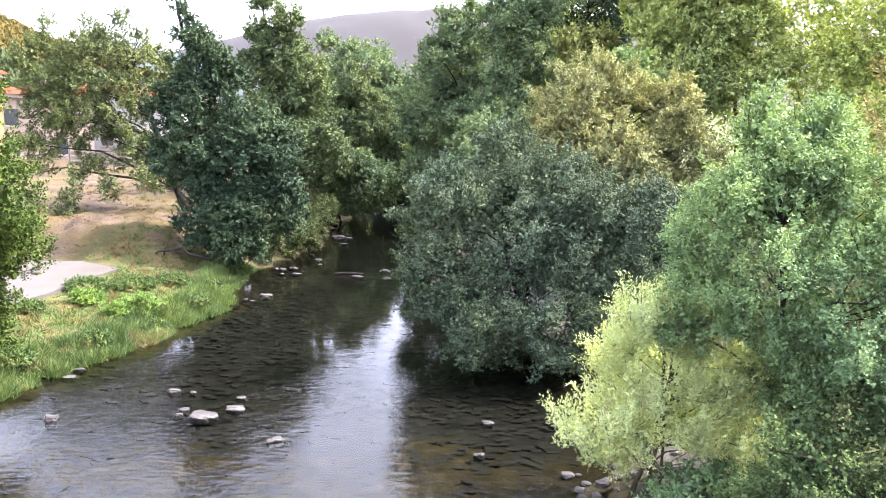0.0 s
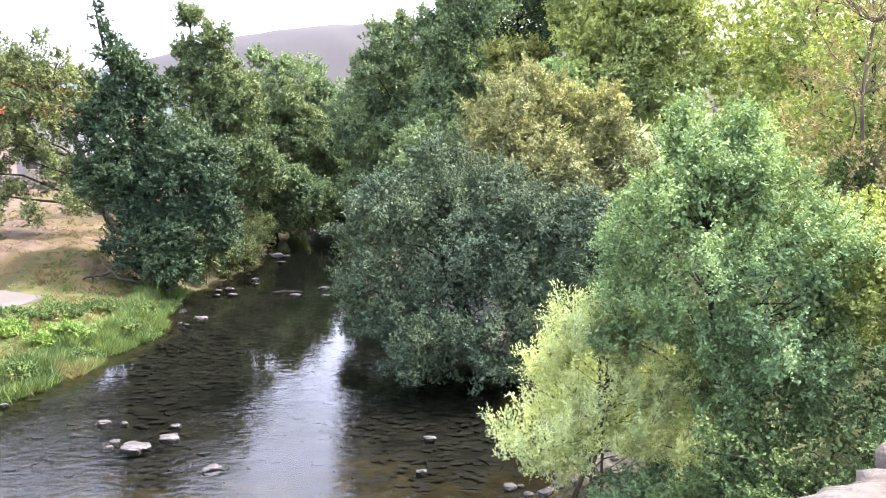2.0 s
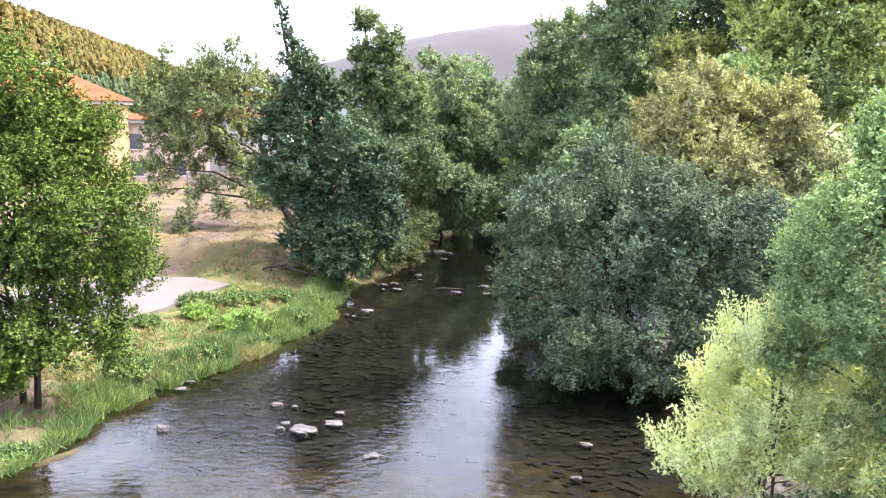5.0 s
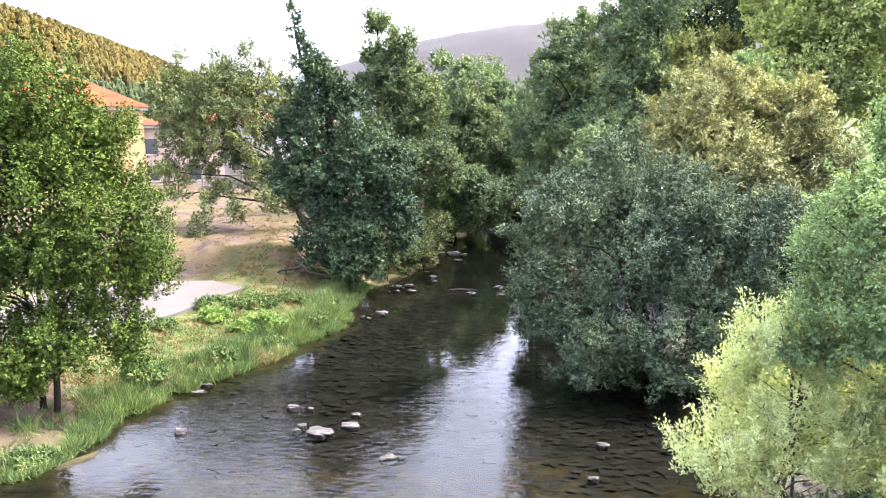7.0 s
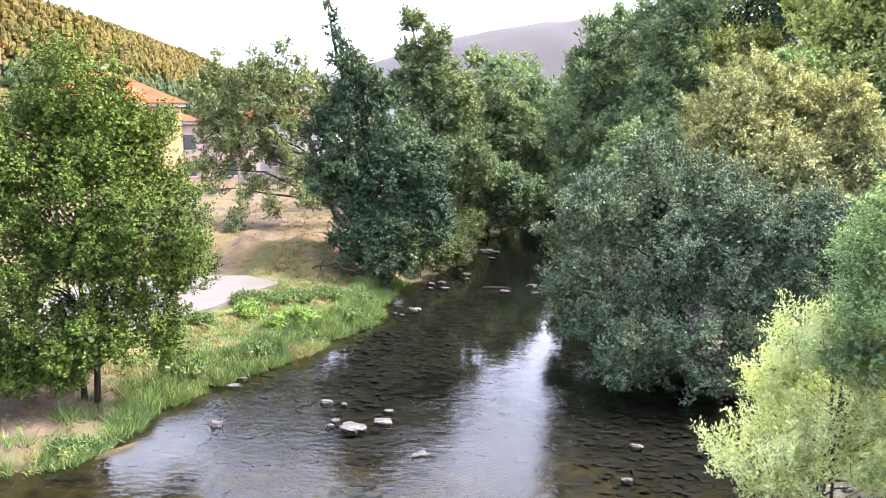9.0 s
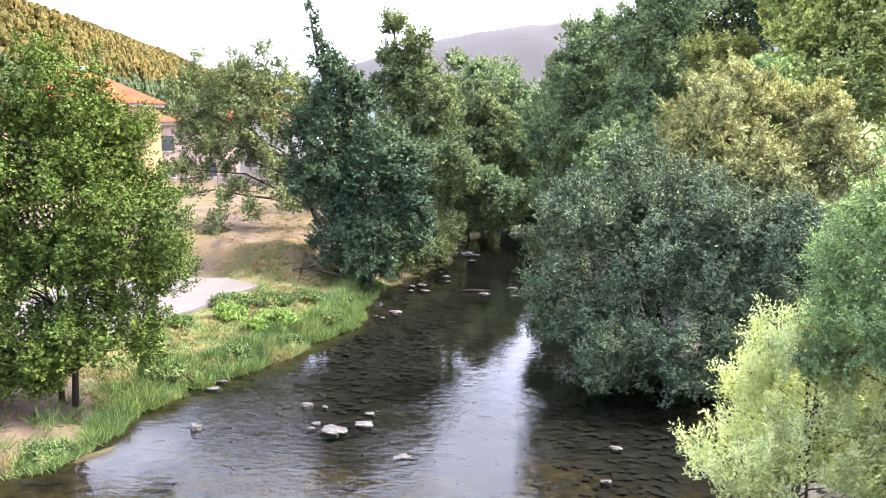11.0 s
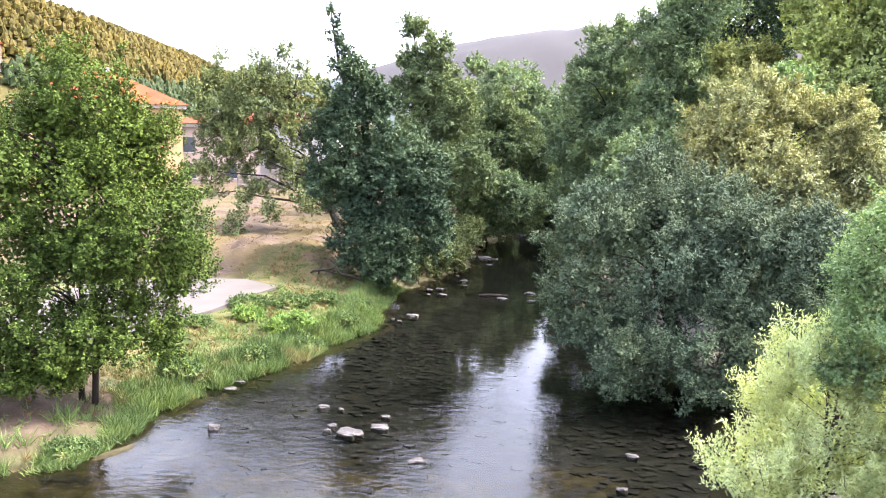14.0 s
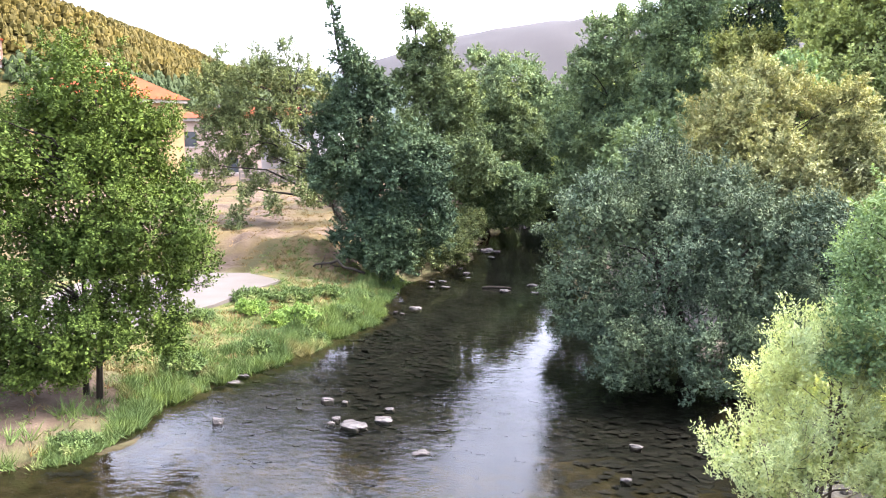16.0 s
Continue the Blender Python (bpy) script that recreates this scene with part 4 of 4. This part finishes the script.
# ---- grass ----
def grass(name, label, spots, per, length, mat, seed, lean=0.45, wide=0.03, category="grass"):
    """Tufts of blades at spots (x, y, z, scale)."""
    r = np.random.RandomState(seed)
    spots = np.asarray(spots)
    n = len(spots)
    pos = spots[:, None, :3] + np.concatenate([r.normal(0, 0.07, (n, per, 2)), np.zeros((n, per, 1))], 2)
    tuft = r.normal(0, lean * 0.6, (n, 1, 2))
    al = np.concatenate([tuft + r.normal(0, lean, (n, per, 2)), np.full((n, per, 1), 0.85)], 2)
    L = length * spots[:, None, 3] * r.uniform(0.5, 1.25, (n, per))
    co = leaf_faces(pos.reshape(-1, 3), al.reshape(-1, 3), r.normal(0, 1, (n * per, 3)), L.ravel(), wide * (0.6 + L.ravel()))
    return tagged(new(name, loose_mesh(name, co, mat)), label, category, kind="stuff")


def in_slab(X, Y):
    return (X < -11.4) & (X > -18.6) & (Y > 17.6) & (Y < 28.2)


def bank_spots(n, seed, near, far, y0, y1, zmin=0.12):
    r = np.random.RandomState(seed)
    Y = r.uniform(y0, y1, n)
    X = edge(LEFT_EDGE, Y) - near - (far - near) * r.uniform(0, 1, n) ** 1.5
    Z = ground_z(X, Y)
    keep = (Z > zmin) & ~in_slab(X, Y) & ((np.hypot(X + 12.3, Y - 13.7) > 2.6) | (r.uniform(0, 1, n) < 0.12))
    k = 0.55 + 0.7 * smooth01(-0.6, 0.9, waves(X, Y, 21, 1.7))
    return np.stack([X, Y, Z - 0.02, k], 1)[keep]


DRYGRASS = leaf_mat("dry_grass", (0.065, 0.05, 0.018), (0.09, 0.068, 0.026), (0.06, 0.07, 0.02), -0.05, patch=0.6)
grass("bank_grass", "long green grass along the water's edge", bank_spots(2900, 1, -0.3, 1.0, 11.3, 32, -0.05), 22, 0.36, GRASS, 2)
grass("turf", "short mixed green and straw turf on the bank", bank_spots(2600, 2, 0.6, 5.5, 11.5, 32), 14, 0.2, GRASS, 3, 0.7)
grass("straw_grass", "straw-coloured tufts among the green turf", bank_spots(1100, 12, 0.3, 5, 11.5, 31), 12, 0.24, DRYGRASS, 13, 0.7)
grass("dry_turf", "straw-dry grass on the upper bank", bank_spots(1800, 4, 0.8, 14, 29.5, 50), 10, 0.2, DRYGRASS, 5, 0.7)
for k, (x, y, rr, h) in enumerate([(-11.0, 23.6, 0.8, 0.5), (-9.9, 24.5, 0.9, 0.5), (-8.9, 22.4, 0.8, 0.6), (-9.3, 21.8, 0.5, 0.45), (-7.9, 24.2, 0.5, 0.5), (-10.4, 22.3, 0.6, 0.4), (-9.2, 26.0, 0.7, 0.4), (-10.0, 17.4, 0.6, 0.4), (-11.3, 20.8, 0.4, 0.3), (-9.0, 19.6, 0.5, 0.4), (-8.2, 21.6, 0.5, 0.45), (-8.0, 26.4, 0.5, 0.4), (-9.9, 13.1, 0.5, 0.35)]):
    rr, h = rr * 0.75, h * 0.8
    g = ground_at(x, y)
    tree("weed_clump", "low clump of bright green weeds in the grass", (x, y, g), [(x, y, g + h * 0.35, rr, rr * 0.8, h * 0.5, 1), (x + rr * 0.5, y + 0.2, g + h * 0.25, rr * 0.6, rr * 0.6, h * 0.4, 1)],
         WEED if k in (2, 3, 5) else GRASS, 3500, 0.09, 0.45, 0.16, seed=90 + k, trunk=0.012, category="weed", limbs=5, stems=4, gaps=0.05, spray=0.22, up=0.9, group="weeds on the bank")
for k, (x, y, rr, h) in enumerate([(-7.6, 33.4, 0.6, 1.3), (-7.1, 35.4, 0.6, 1.2), (-6.6, 37.4, 0.7, 1.1), (-6.5, 39.3, 0.6, 0.9), (-6.9, 41.6, 0.8, 1.3), (-7.0, 44.2, 1.1, 1.8), (-8.4, 36.5, 0.7, 1.0), (-6.8, 57, 1.1, 2.6), (-0.9, 47, 0.9, 2.2), (-1.2, 58, 1.0, 2.6), (-1.0, 40, 1.1, 2.0), (-0.8, 67, 1.2, 3.0), (-3.4, 73, 2.4, 4.0), (-0.6, 74, 2.2, 4.0), (-6.9, 64, 1.4, 3.4)]):
    g = max(ground_at(x, y), 0)
    tree("waterside_shrub", "straggly shrub at the foot of the bank", (x, y, g), [(x, y, g + h * 0.5, rr, rr, h * 0.5, 1)], LEANING, 4500, 0.12, 0.5, 0.3, seed=110 + k, trunk=0.03, category="shrub", limbs=5, stems=3, group="shrubs at the bank foot")

# ---- stones in the river ----
STONES = [(-4.86, 15.49, 0.58, 0.15), (-3.10, 14.28, 0.33, 0.14), (-5.94, 16.92, 0.28, 0.17), (-7.79, 15.07, 0.27, 0.24), (-5.35, 15.78, 0.21, 0.13), (-5.37, 15.50, 0.18, 0.10), (-4.30, 15.94, 0.44, 0.12), (-8.74, 17.79, 0.40, 0.08), (-6.14, 27.06, 0.59, 0.25),
          (-6.73, 26.38, 0.21, 0.12), (-6.42, 26.16, 0.20, 0.10), (-7.87, 29.28, 0.27, 0.14), (-7.50, 29.58, 0.27, 0.16), (-6.61, 32.27, 0.35, 0.17), (-6.22, 32.61, 0.50, 0.15), (-5.88, 31.34, 0.53, 0.14), (-6.46, 31.24, 0.29, 0.12), (-5.53, 34.79, 0.47, 0.16)]
STONES += [(-5.27, 33.64, 0.31, 0.10), (-5.6, 42.43, 0.9, 0.28), (-6.4, 42.7, 0.7, 0.22), (-5.0, 42.0, 0.5, 0.18), (-2.3, 32.36, 0.6, 0.2), (-2.1, 30.79, 0.45, 0.12), (-3.3, 31.0, 0.6, 0.16), (0.79, 13.79, 0.20, 0.10), (-4.34, 16.59, 0.24, 0.08),
           (-8.78, 18.37, 0.31, 0.09), (1.05, 15.41, 0.24, 0.12), (-5.50, 16.84, 0.17, 0.08), (-6.58, 36.91, 0.39, 0.14), (-6.03, 36.15, 0.27, 0.11), (-5.02, 40.02, 0.60, 0.12)]
for k, (x, y, w, h) in enumerate(STONES):
    w, h = (w, h) if y < 20 else (w * 0.78, h * 0.8)
    rock("river_stone", "low pale stone lying in the shallow water" if h < 0.13 else "pale grey stone standing out of the shallow water", (x, y, -0.045), (w * 1.15, w * 0.75, 1.2 * h + 0.05), k + 3, ROCK, turn=(k * 47) % 50 - 20, group="stones in the river", sub=3)

r = np.random.RandomState(44)
for k in range(46):
    x, y = r.uniform(2.3, 4.4), r.uniform(10.6, 13.6)
    s = r.uniform(0.08, 0.3)
    rock("gravel_stone", "pale stone of the gravel bar under the willow", (x, y, max(ground_at(x, y), -0.03) + 0.02), (s, s * 0.8, s * 0.5), 60 + k, ROCK, turn=r.uniform(0, 180), group="stones of the gravel bar", sub=2)

# stones of the bed, seen through the water
r = np.random.RandomState(31)
SLABS = []
for k in range(8):
    bm = bmesh.new()
    ang = np.sort(r.uniform(0, 6.28, 7) * 0.25 + np.arange(7) * 6.28 / 7)
    rad = r.uniform(0.38, 0.55, 7)
    lo, hi = ([bm.verts.new((math.cos(a) * q * s, math.sin(a) * q * s * 0.7, z)) for a, q in zip(ang, rad)] for s, z in ((1.0, -0.06), (0.9, 0.05)))
    bm.faces.new(hi)
    for i in range(7):
        bm.faces.new((lo[i], lo[(i + 1) % 7], hi[(i + 1) % 7], hi[i]))
    me = bpy.data.meshes.new("bed_stone")
    bm.to_mesh(me)
    bm.free()
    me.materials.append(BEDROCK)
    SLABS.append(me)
for k in range(300):
    y = 12 + 13 * r.uniform(0, 1) ** 1.4
    x = r.uniform(float(edge(LEFT_EDGE, y)) + 0.5, float(edge(RIGHT_EDGE, y)) - 0.2)
    ob = new("bed_stone", SLABS[k % 8])
    s = r.uniform(0.18, 0.55)
    ob.matrix_world = pose(x, y, min(ground_at(x, y) + 0.005, -0.07), r.uniform(-2, 2), r.uniform(-2, 2), r.uniform(-30, 30)) @ Matrix.Diagonal((s, s, min(s, 0.5), 1))
    ob.parent = ground

rest = []
for k in range(3600):
    y = 12 + 24 * r.uniform(0, 1) ** 1.3
    x = r.uniform(float(edge(LEFT_EDGE, y)) + 0.3, float(edge(RIGHT_EDGE, y)))
    s, t, z = r.uniform(0.06, 0.2), r.uniform(0, 6.28), min(ground_at(x, y) + 0.03, -0.06)
    rest.append([(x + s * math.cos(t + a) * q, y + s * math.sin(t + a) * q * 0.7, z + dz) for a, q, dz in ((0, 1, 0), (1.57, 0.8, 0.02), (3.14, 1.1, 0), (4.71, 0.9, 0.015))])
rest = np.array(rest)
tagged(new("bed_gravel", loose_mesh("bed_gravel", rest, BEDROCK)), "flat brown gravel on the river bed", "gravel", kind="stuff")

# driftwood
bm = bmesh.new()
tube(bm, [(-0.6, 0, 0.03), (-0.2, 0.05, 0.06), (0.3, 0.0, 0.06), (0.6, 0.06, 0.03)], [0.045, 0.06, 0.055, 0.04], 8)
log = part("driftwood_log", bm, BARK, None, smooth=True)
log.location = (-3.7, 31.3, 0)
tagged(log, "dark waterlogged log lying across the shallows", "log")
r = np.random.RandomState(8)
bm = bmesh.new()
tube(bm, bent((-1.1, 0, 0.1), (1.3, -0.2, 0.05), r, 0.12, 7), np.linspace(0.04, 0.07, 7), 6)
tube(bm, bent((-0.6, 0, 0.2), (-0.45, 0.1, 0.75), r, 0.0, 4), np.linspace(0.035, 0.01, 4), 5)
tube(bm, bent((0.2, 0, 0.25), (-0.5, -0.2, 0.5), r, 0.0, 4), np.linspace(0.03, 0.01, 4), 5)
br = part("fallen_branch", bm, BARK, None, smooth=True)
br.location = (-10.1, 29.7, ground_at(-10.1, 29.7))
tagged(br, "bare brown fallen branch on the dry bank", "branch")

# ---- houses ----
def box(bm, x0, y0, z0, x1, y1, z1):
    v = [bm.verts.new(c) for c in ((x0, y0, z0), (x1, y0, z0), (x1, y1, z0), (x0, y1, z0), (x0, y0, z1), (x1, y0, z1), (x1, y1, z1), (x0, y1, z1))]
    for f in ((3, 2, 1, 0), (4, 5, 6, 7), (0, 1, 5, 4), (1, 2, 6, 5), (2, 3, 7, 6), (3, 0, 4, 7)):
        bm.faces.new([v[i] for i in f])


def boxpart(name, dims, mat, parent, label=""):
    bm = bmesh.new()
    box(bm, *dims)
    return part(name, bm, mat, parent, label)


OCHRE = plaster_mat("ochre_render", (0.21, 0.14, 0.07), (0.238, 0.168, 0.0945))
PINK = plaster_mat("pale_pink_render", (0.239, 0.185, 0.154), (0.269, 0.216, 0.181))
WHITE = plaster_mat("white_render", (0.222, 0.222, 0.215), (0.265, 0.261, 0.254))
TILES = plaster_mat("orange_tiles", (0.12, 0.022, 0.008), (0.16, 0.04, 0.015))
TRIM = plaster_mat("cream_trim", (0.252, 0.231, 0.202), (0.294, 0.277, 0.252))
GLASS, gnt, gb = mat_base("dark_window_glass")
gb.inputs["Base Color"].default_value, gb.inputs["Roughness"].default_value = (0.03, 0.035, 0.04, 1), 0.08


def house(label, at, turn, w, d, h, wall, roof_h, windows=()):
    """A rendered house: walls, cornice, hip roof and windows on its front (-y) and right (+x) sides."""
    ob = new("house")
    ob.matrix_world = pose(*at, 0, 0, turn)
    tagged(ob, label, "house")
    boxpart("wall", (-w / 2, -d / 2, -1, w / 2, d / 2, h), wall, ob)
    boxpart("cornice", (-w / 2 - 0.35, -d / 2 - 0.35, h + 0.003, w / 2 + 0.35, d / 2 + 0.35, h + 0.3), TRIM, ob)
    bm = bmesh.new()
    e, z = 0.55, h + 0.303
    lo = [bm.verts.new(c) for c in ((-w / 2 - e, -d / 2 - e, z), (w / 2 + e, -d / 2 - e, z), (w / 2 + e, d / 2 + e, z), (-w / 2 - e, d / 2 + e, z))]
    q = max(0.3, w / 2 - d / 2)
    tp = [bm.verts.new(c) for c in ((-q, 0, z + roof_h), (q, 0, z + roof_h))]
    for f in ((lo[0], lo[1], tp[1], tp[0]), (lo[1], lo[2], tp[1]), (lo[2], lo[3], tp[0], tp[1]), (lo[3], lo[0], tp[0]), lo[::-1]):
        bm.faces.new(f)
    roof = part("roof", bm, TILES, ob)
    boxpart("chimney", (q * 0.3, 0.3, z + roof_h * 0.5, q * 0.3 + 0.8, 1.0, z + roof_h + 0.4), WHITE, roof)
    for side, u, zz in windows:
        if side == "front":
            dims, fr = (u - 0.5, -d / 2 - 0.03, zz, u + 0.5, -d / 2 + 0.05, zz + 1.3), (u - 0.6, -d / 2 - 0.07, zz - 0.12, u + 0.6, -d / 2 - 0.002, zz)
        else:
            dims, fr = (w / 2 - 0.05, u - 0.5, zz, w / 2 + 0.03, u + 0.5, zz + 1.3), (w / 2 + 0.002, u - 0.6, zz - 0.12, w / 2 + 0.07, u + 0.6, zz)
        win = boxpart("window", dims, GLASS, ob)
        boxpart("sill", fr, TRIM, win)
    return ob


house("ochre rendered house with an orange tiled hip roof", (-42.4, 61.4, 2.4), 45, 12, 9, 6.9, OCHRE, 2.9, [("front", u, z) for u in (-4.6, -2.2) for z in (1.0, 3.8)] + [("side", u, z) for u in (-2, 1.5) for z in (1.0, 3.8)])
house("lower pale pink house beside the ochre one", (-34.6, 67.6, 2.6), 25, 8, 8, 5.2, PINK, 1.0, [("front", u, z) for u in (-2.0, 1.5) for z in (0.7, 3.0)])
house("long white house behind the leaning tree", (-34.5, 79.0, 2.8), 12, 16, 9, 5.6, WHITE, 1.0, [("front", u, z) for u in (-5.5, -2, 1.5, 5) for z in (1.0, 3.7)])
BRICK = plaster_mat("pale_brick", (0.13, 0.085, 0.06), (0.17, 0.115, 0.085))
flats = new("apartment_block")
flats.matrix_world = pose(-199, 227, 12, 0, 0, 40)
tagged(flats, "pale brick apartment block high on the hillside", "building")
boxpart("wall", (-6, -5, -6, 6, 5, 27), BRICK, flats)
for z in (12, 15, 18, 21, 24):
    boxpart("balcony", (-5.5, -6.2, z, 5.5, -5.002, z + 0.9), TRIM, flats)
boxpart("roof", (-6.4, -5.4, 27.003, 6.4, 5.4, 27.6), TILES, flats)
# wooden fence at the far side of the dry bank
FENCE = bark_mat("weathered_fence_wood", (0.12, 0.1, 0.08), (0.24, 0.21, 0.18))
fence = new("fence")
fence.location = (-27, 56.5, ground_at(-27, 56.5))
tagged(fence, "weathered wooden fence at the edge of the dry grass", "fence")
for k in range(9):
    boxpart("post", (k * 1.6 - 0.06, -0.06, -0.3, k * 1.6 + 0.06, 0.06, 1.3), FENCE, fence)
    if k < 8:
        for z in (0.25, 0.6, 0.95):
            boxpart("board", (k * 1.6 + 0.062, -0.02, z, k * 1.6 + 1.538, 0.02, z + 0.26), FENCE, fence)

# ---- bridge with its stone parapet ----
U, V = Vector((0.857, 0.515, 0)).normalized(), Vector((-0.515, 0.857, 0)).normalized()
B0 = Vector((0.705, 1.44, 0))      # on the outer edge of the coping
BR = Matrix((( U.x, V.x, 0, B0.x), (U.y, V.y, 0, B0.y), (0, 0, 1, 0), (0, 0, 0, 1)))
bridge = new("bridge")
bridge.matrix_world = BR
tagged(bridge, "old stone bridge with a rough parapet", "bridge", kind="structure")
boxpart("deck", (-16, -5.5, 3.9, 9, -0.05, 4.45), CONCRETE, bridge)
for x in (-15.9, 5.9):
    boxpart("pier", (x, -5.4, -0.8, x + 3, -0.1, 3.897), CAP, bridge)
boxpart("parapet_wall", (-16, -0.46, 4.453, 9, -0.06, 5.27), CAP, bridge)


def coping(x0, x1, seed, top):
    """One rough-hewn coping slab."""
    bm = bmesh.new()
    n, m = 30, 16
    r = np.random.RandomState(seed)
    X, Y = np.meshgrid(np.linspace(x0, x1, n), np.linspace(-0.52, 0.0, m))
    ox = 0.03 * r.normal(0, 1, n)
    oy = np.array([0.05 * noise.noise(Vector((q * 5, seed, 3))) + 0.02 * noise.noise(Vector((q * 17, seed, 7))) for q in X[0]]) + 0.008 * np.sin(np.linspace(0, 3.1, n)) - 0.004
    rows_ = []
    for j in range(m):
        row = []
        for i in range(n):
            ej = (j / (m - 1))
            ei = min(i, n - 1 - i) / (n - 1)
            y = Y[j, i] + oy[i] * ej
            drop = 0.022 * max(0, 1 - 6 * (1 - ej)) ** 2 + 0.01 * max(0, 1 - 20 * ei) ** 2
            z = top - drop + 0.022 * noise.noise(Vector((X[j, i] * 4, y * 3, seed))) + 0.011 * noise.noise(Vector((X[j, i] * 11, y * 11, seed)))
            row.append(bm.verts.new((X[j, i] + (0.012 * noise.noise(Vector((y * 8, seed, 0))) if i in (0, n - 1) else 0), y, z)))
        rows_.append(row)
    for a, b in zip(rows_, rows_[1:]):
        for i in range(n - 1):
            bm.faces.new((a[i], a[i + 1], b[i + 1], b[i]))
    rim = rows_[0] + [q[-1] for q in rows_[1:-1]] + rows_[-1][::-1] + [q[0] for q in rows_[-2:0:-1]]
    low = [bm.verts.new((v.co.x, v.co.y - (0.02 if v.co.y > -0.1 else 0), 5.274)) for v in rim]
    for i in range(len(rim)):
        k = (i + 1) % len(rim)
        bm.faces.new((rim[k], rim[i], low[i], low[k]))
    return bm


r = np.random.RandomState(12)
joints = [-0.08 - 0.8 * k - r.uniform(0, 0.2) for k in range(19, 0, -1)] + [-0.08, 0.34] + [0.34 + 0.75 * k + r.uniform(0, 0.2) for k in range(1, 11)]
for k, (x, x1) in enumerate(zip(joints, joints[1:])):
    part("coping_stone", coping(x, x1 - 0.012, 200 + k, 5.435 if abs(x - 0.34) < 0.01 else 5.41 + r.uniform(-0.006, 0.006)), CAP, bridge, smooth=True)
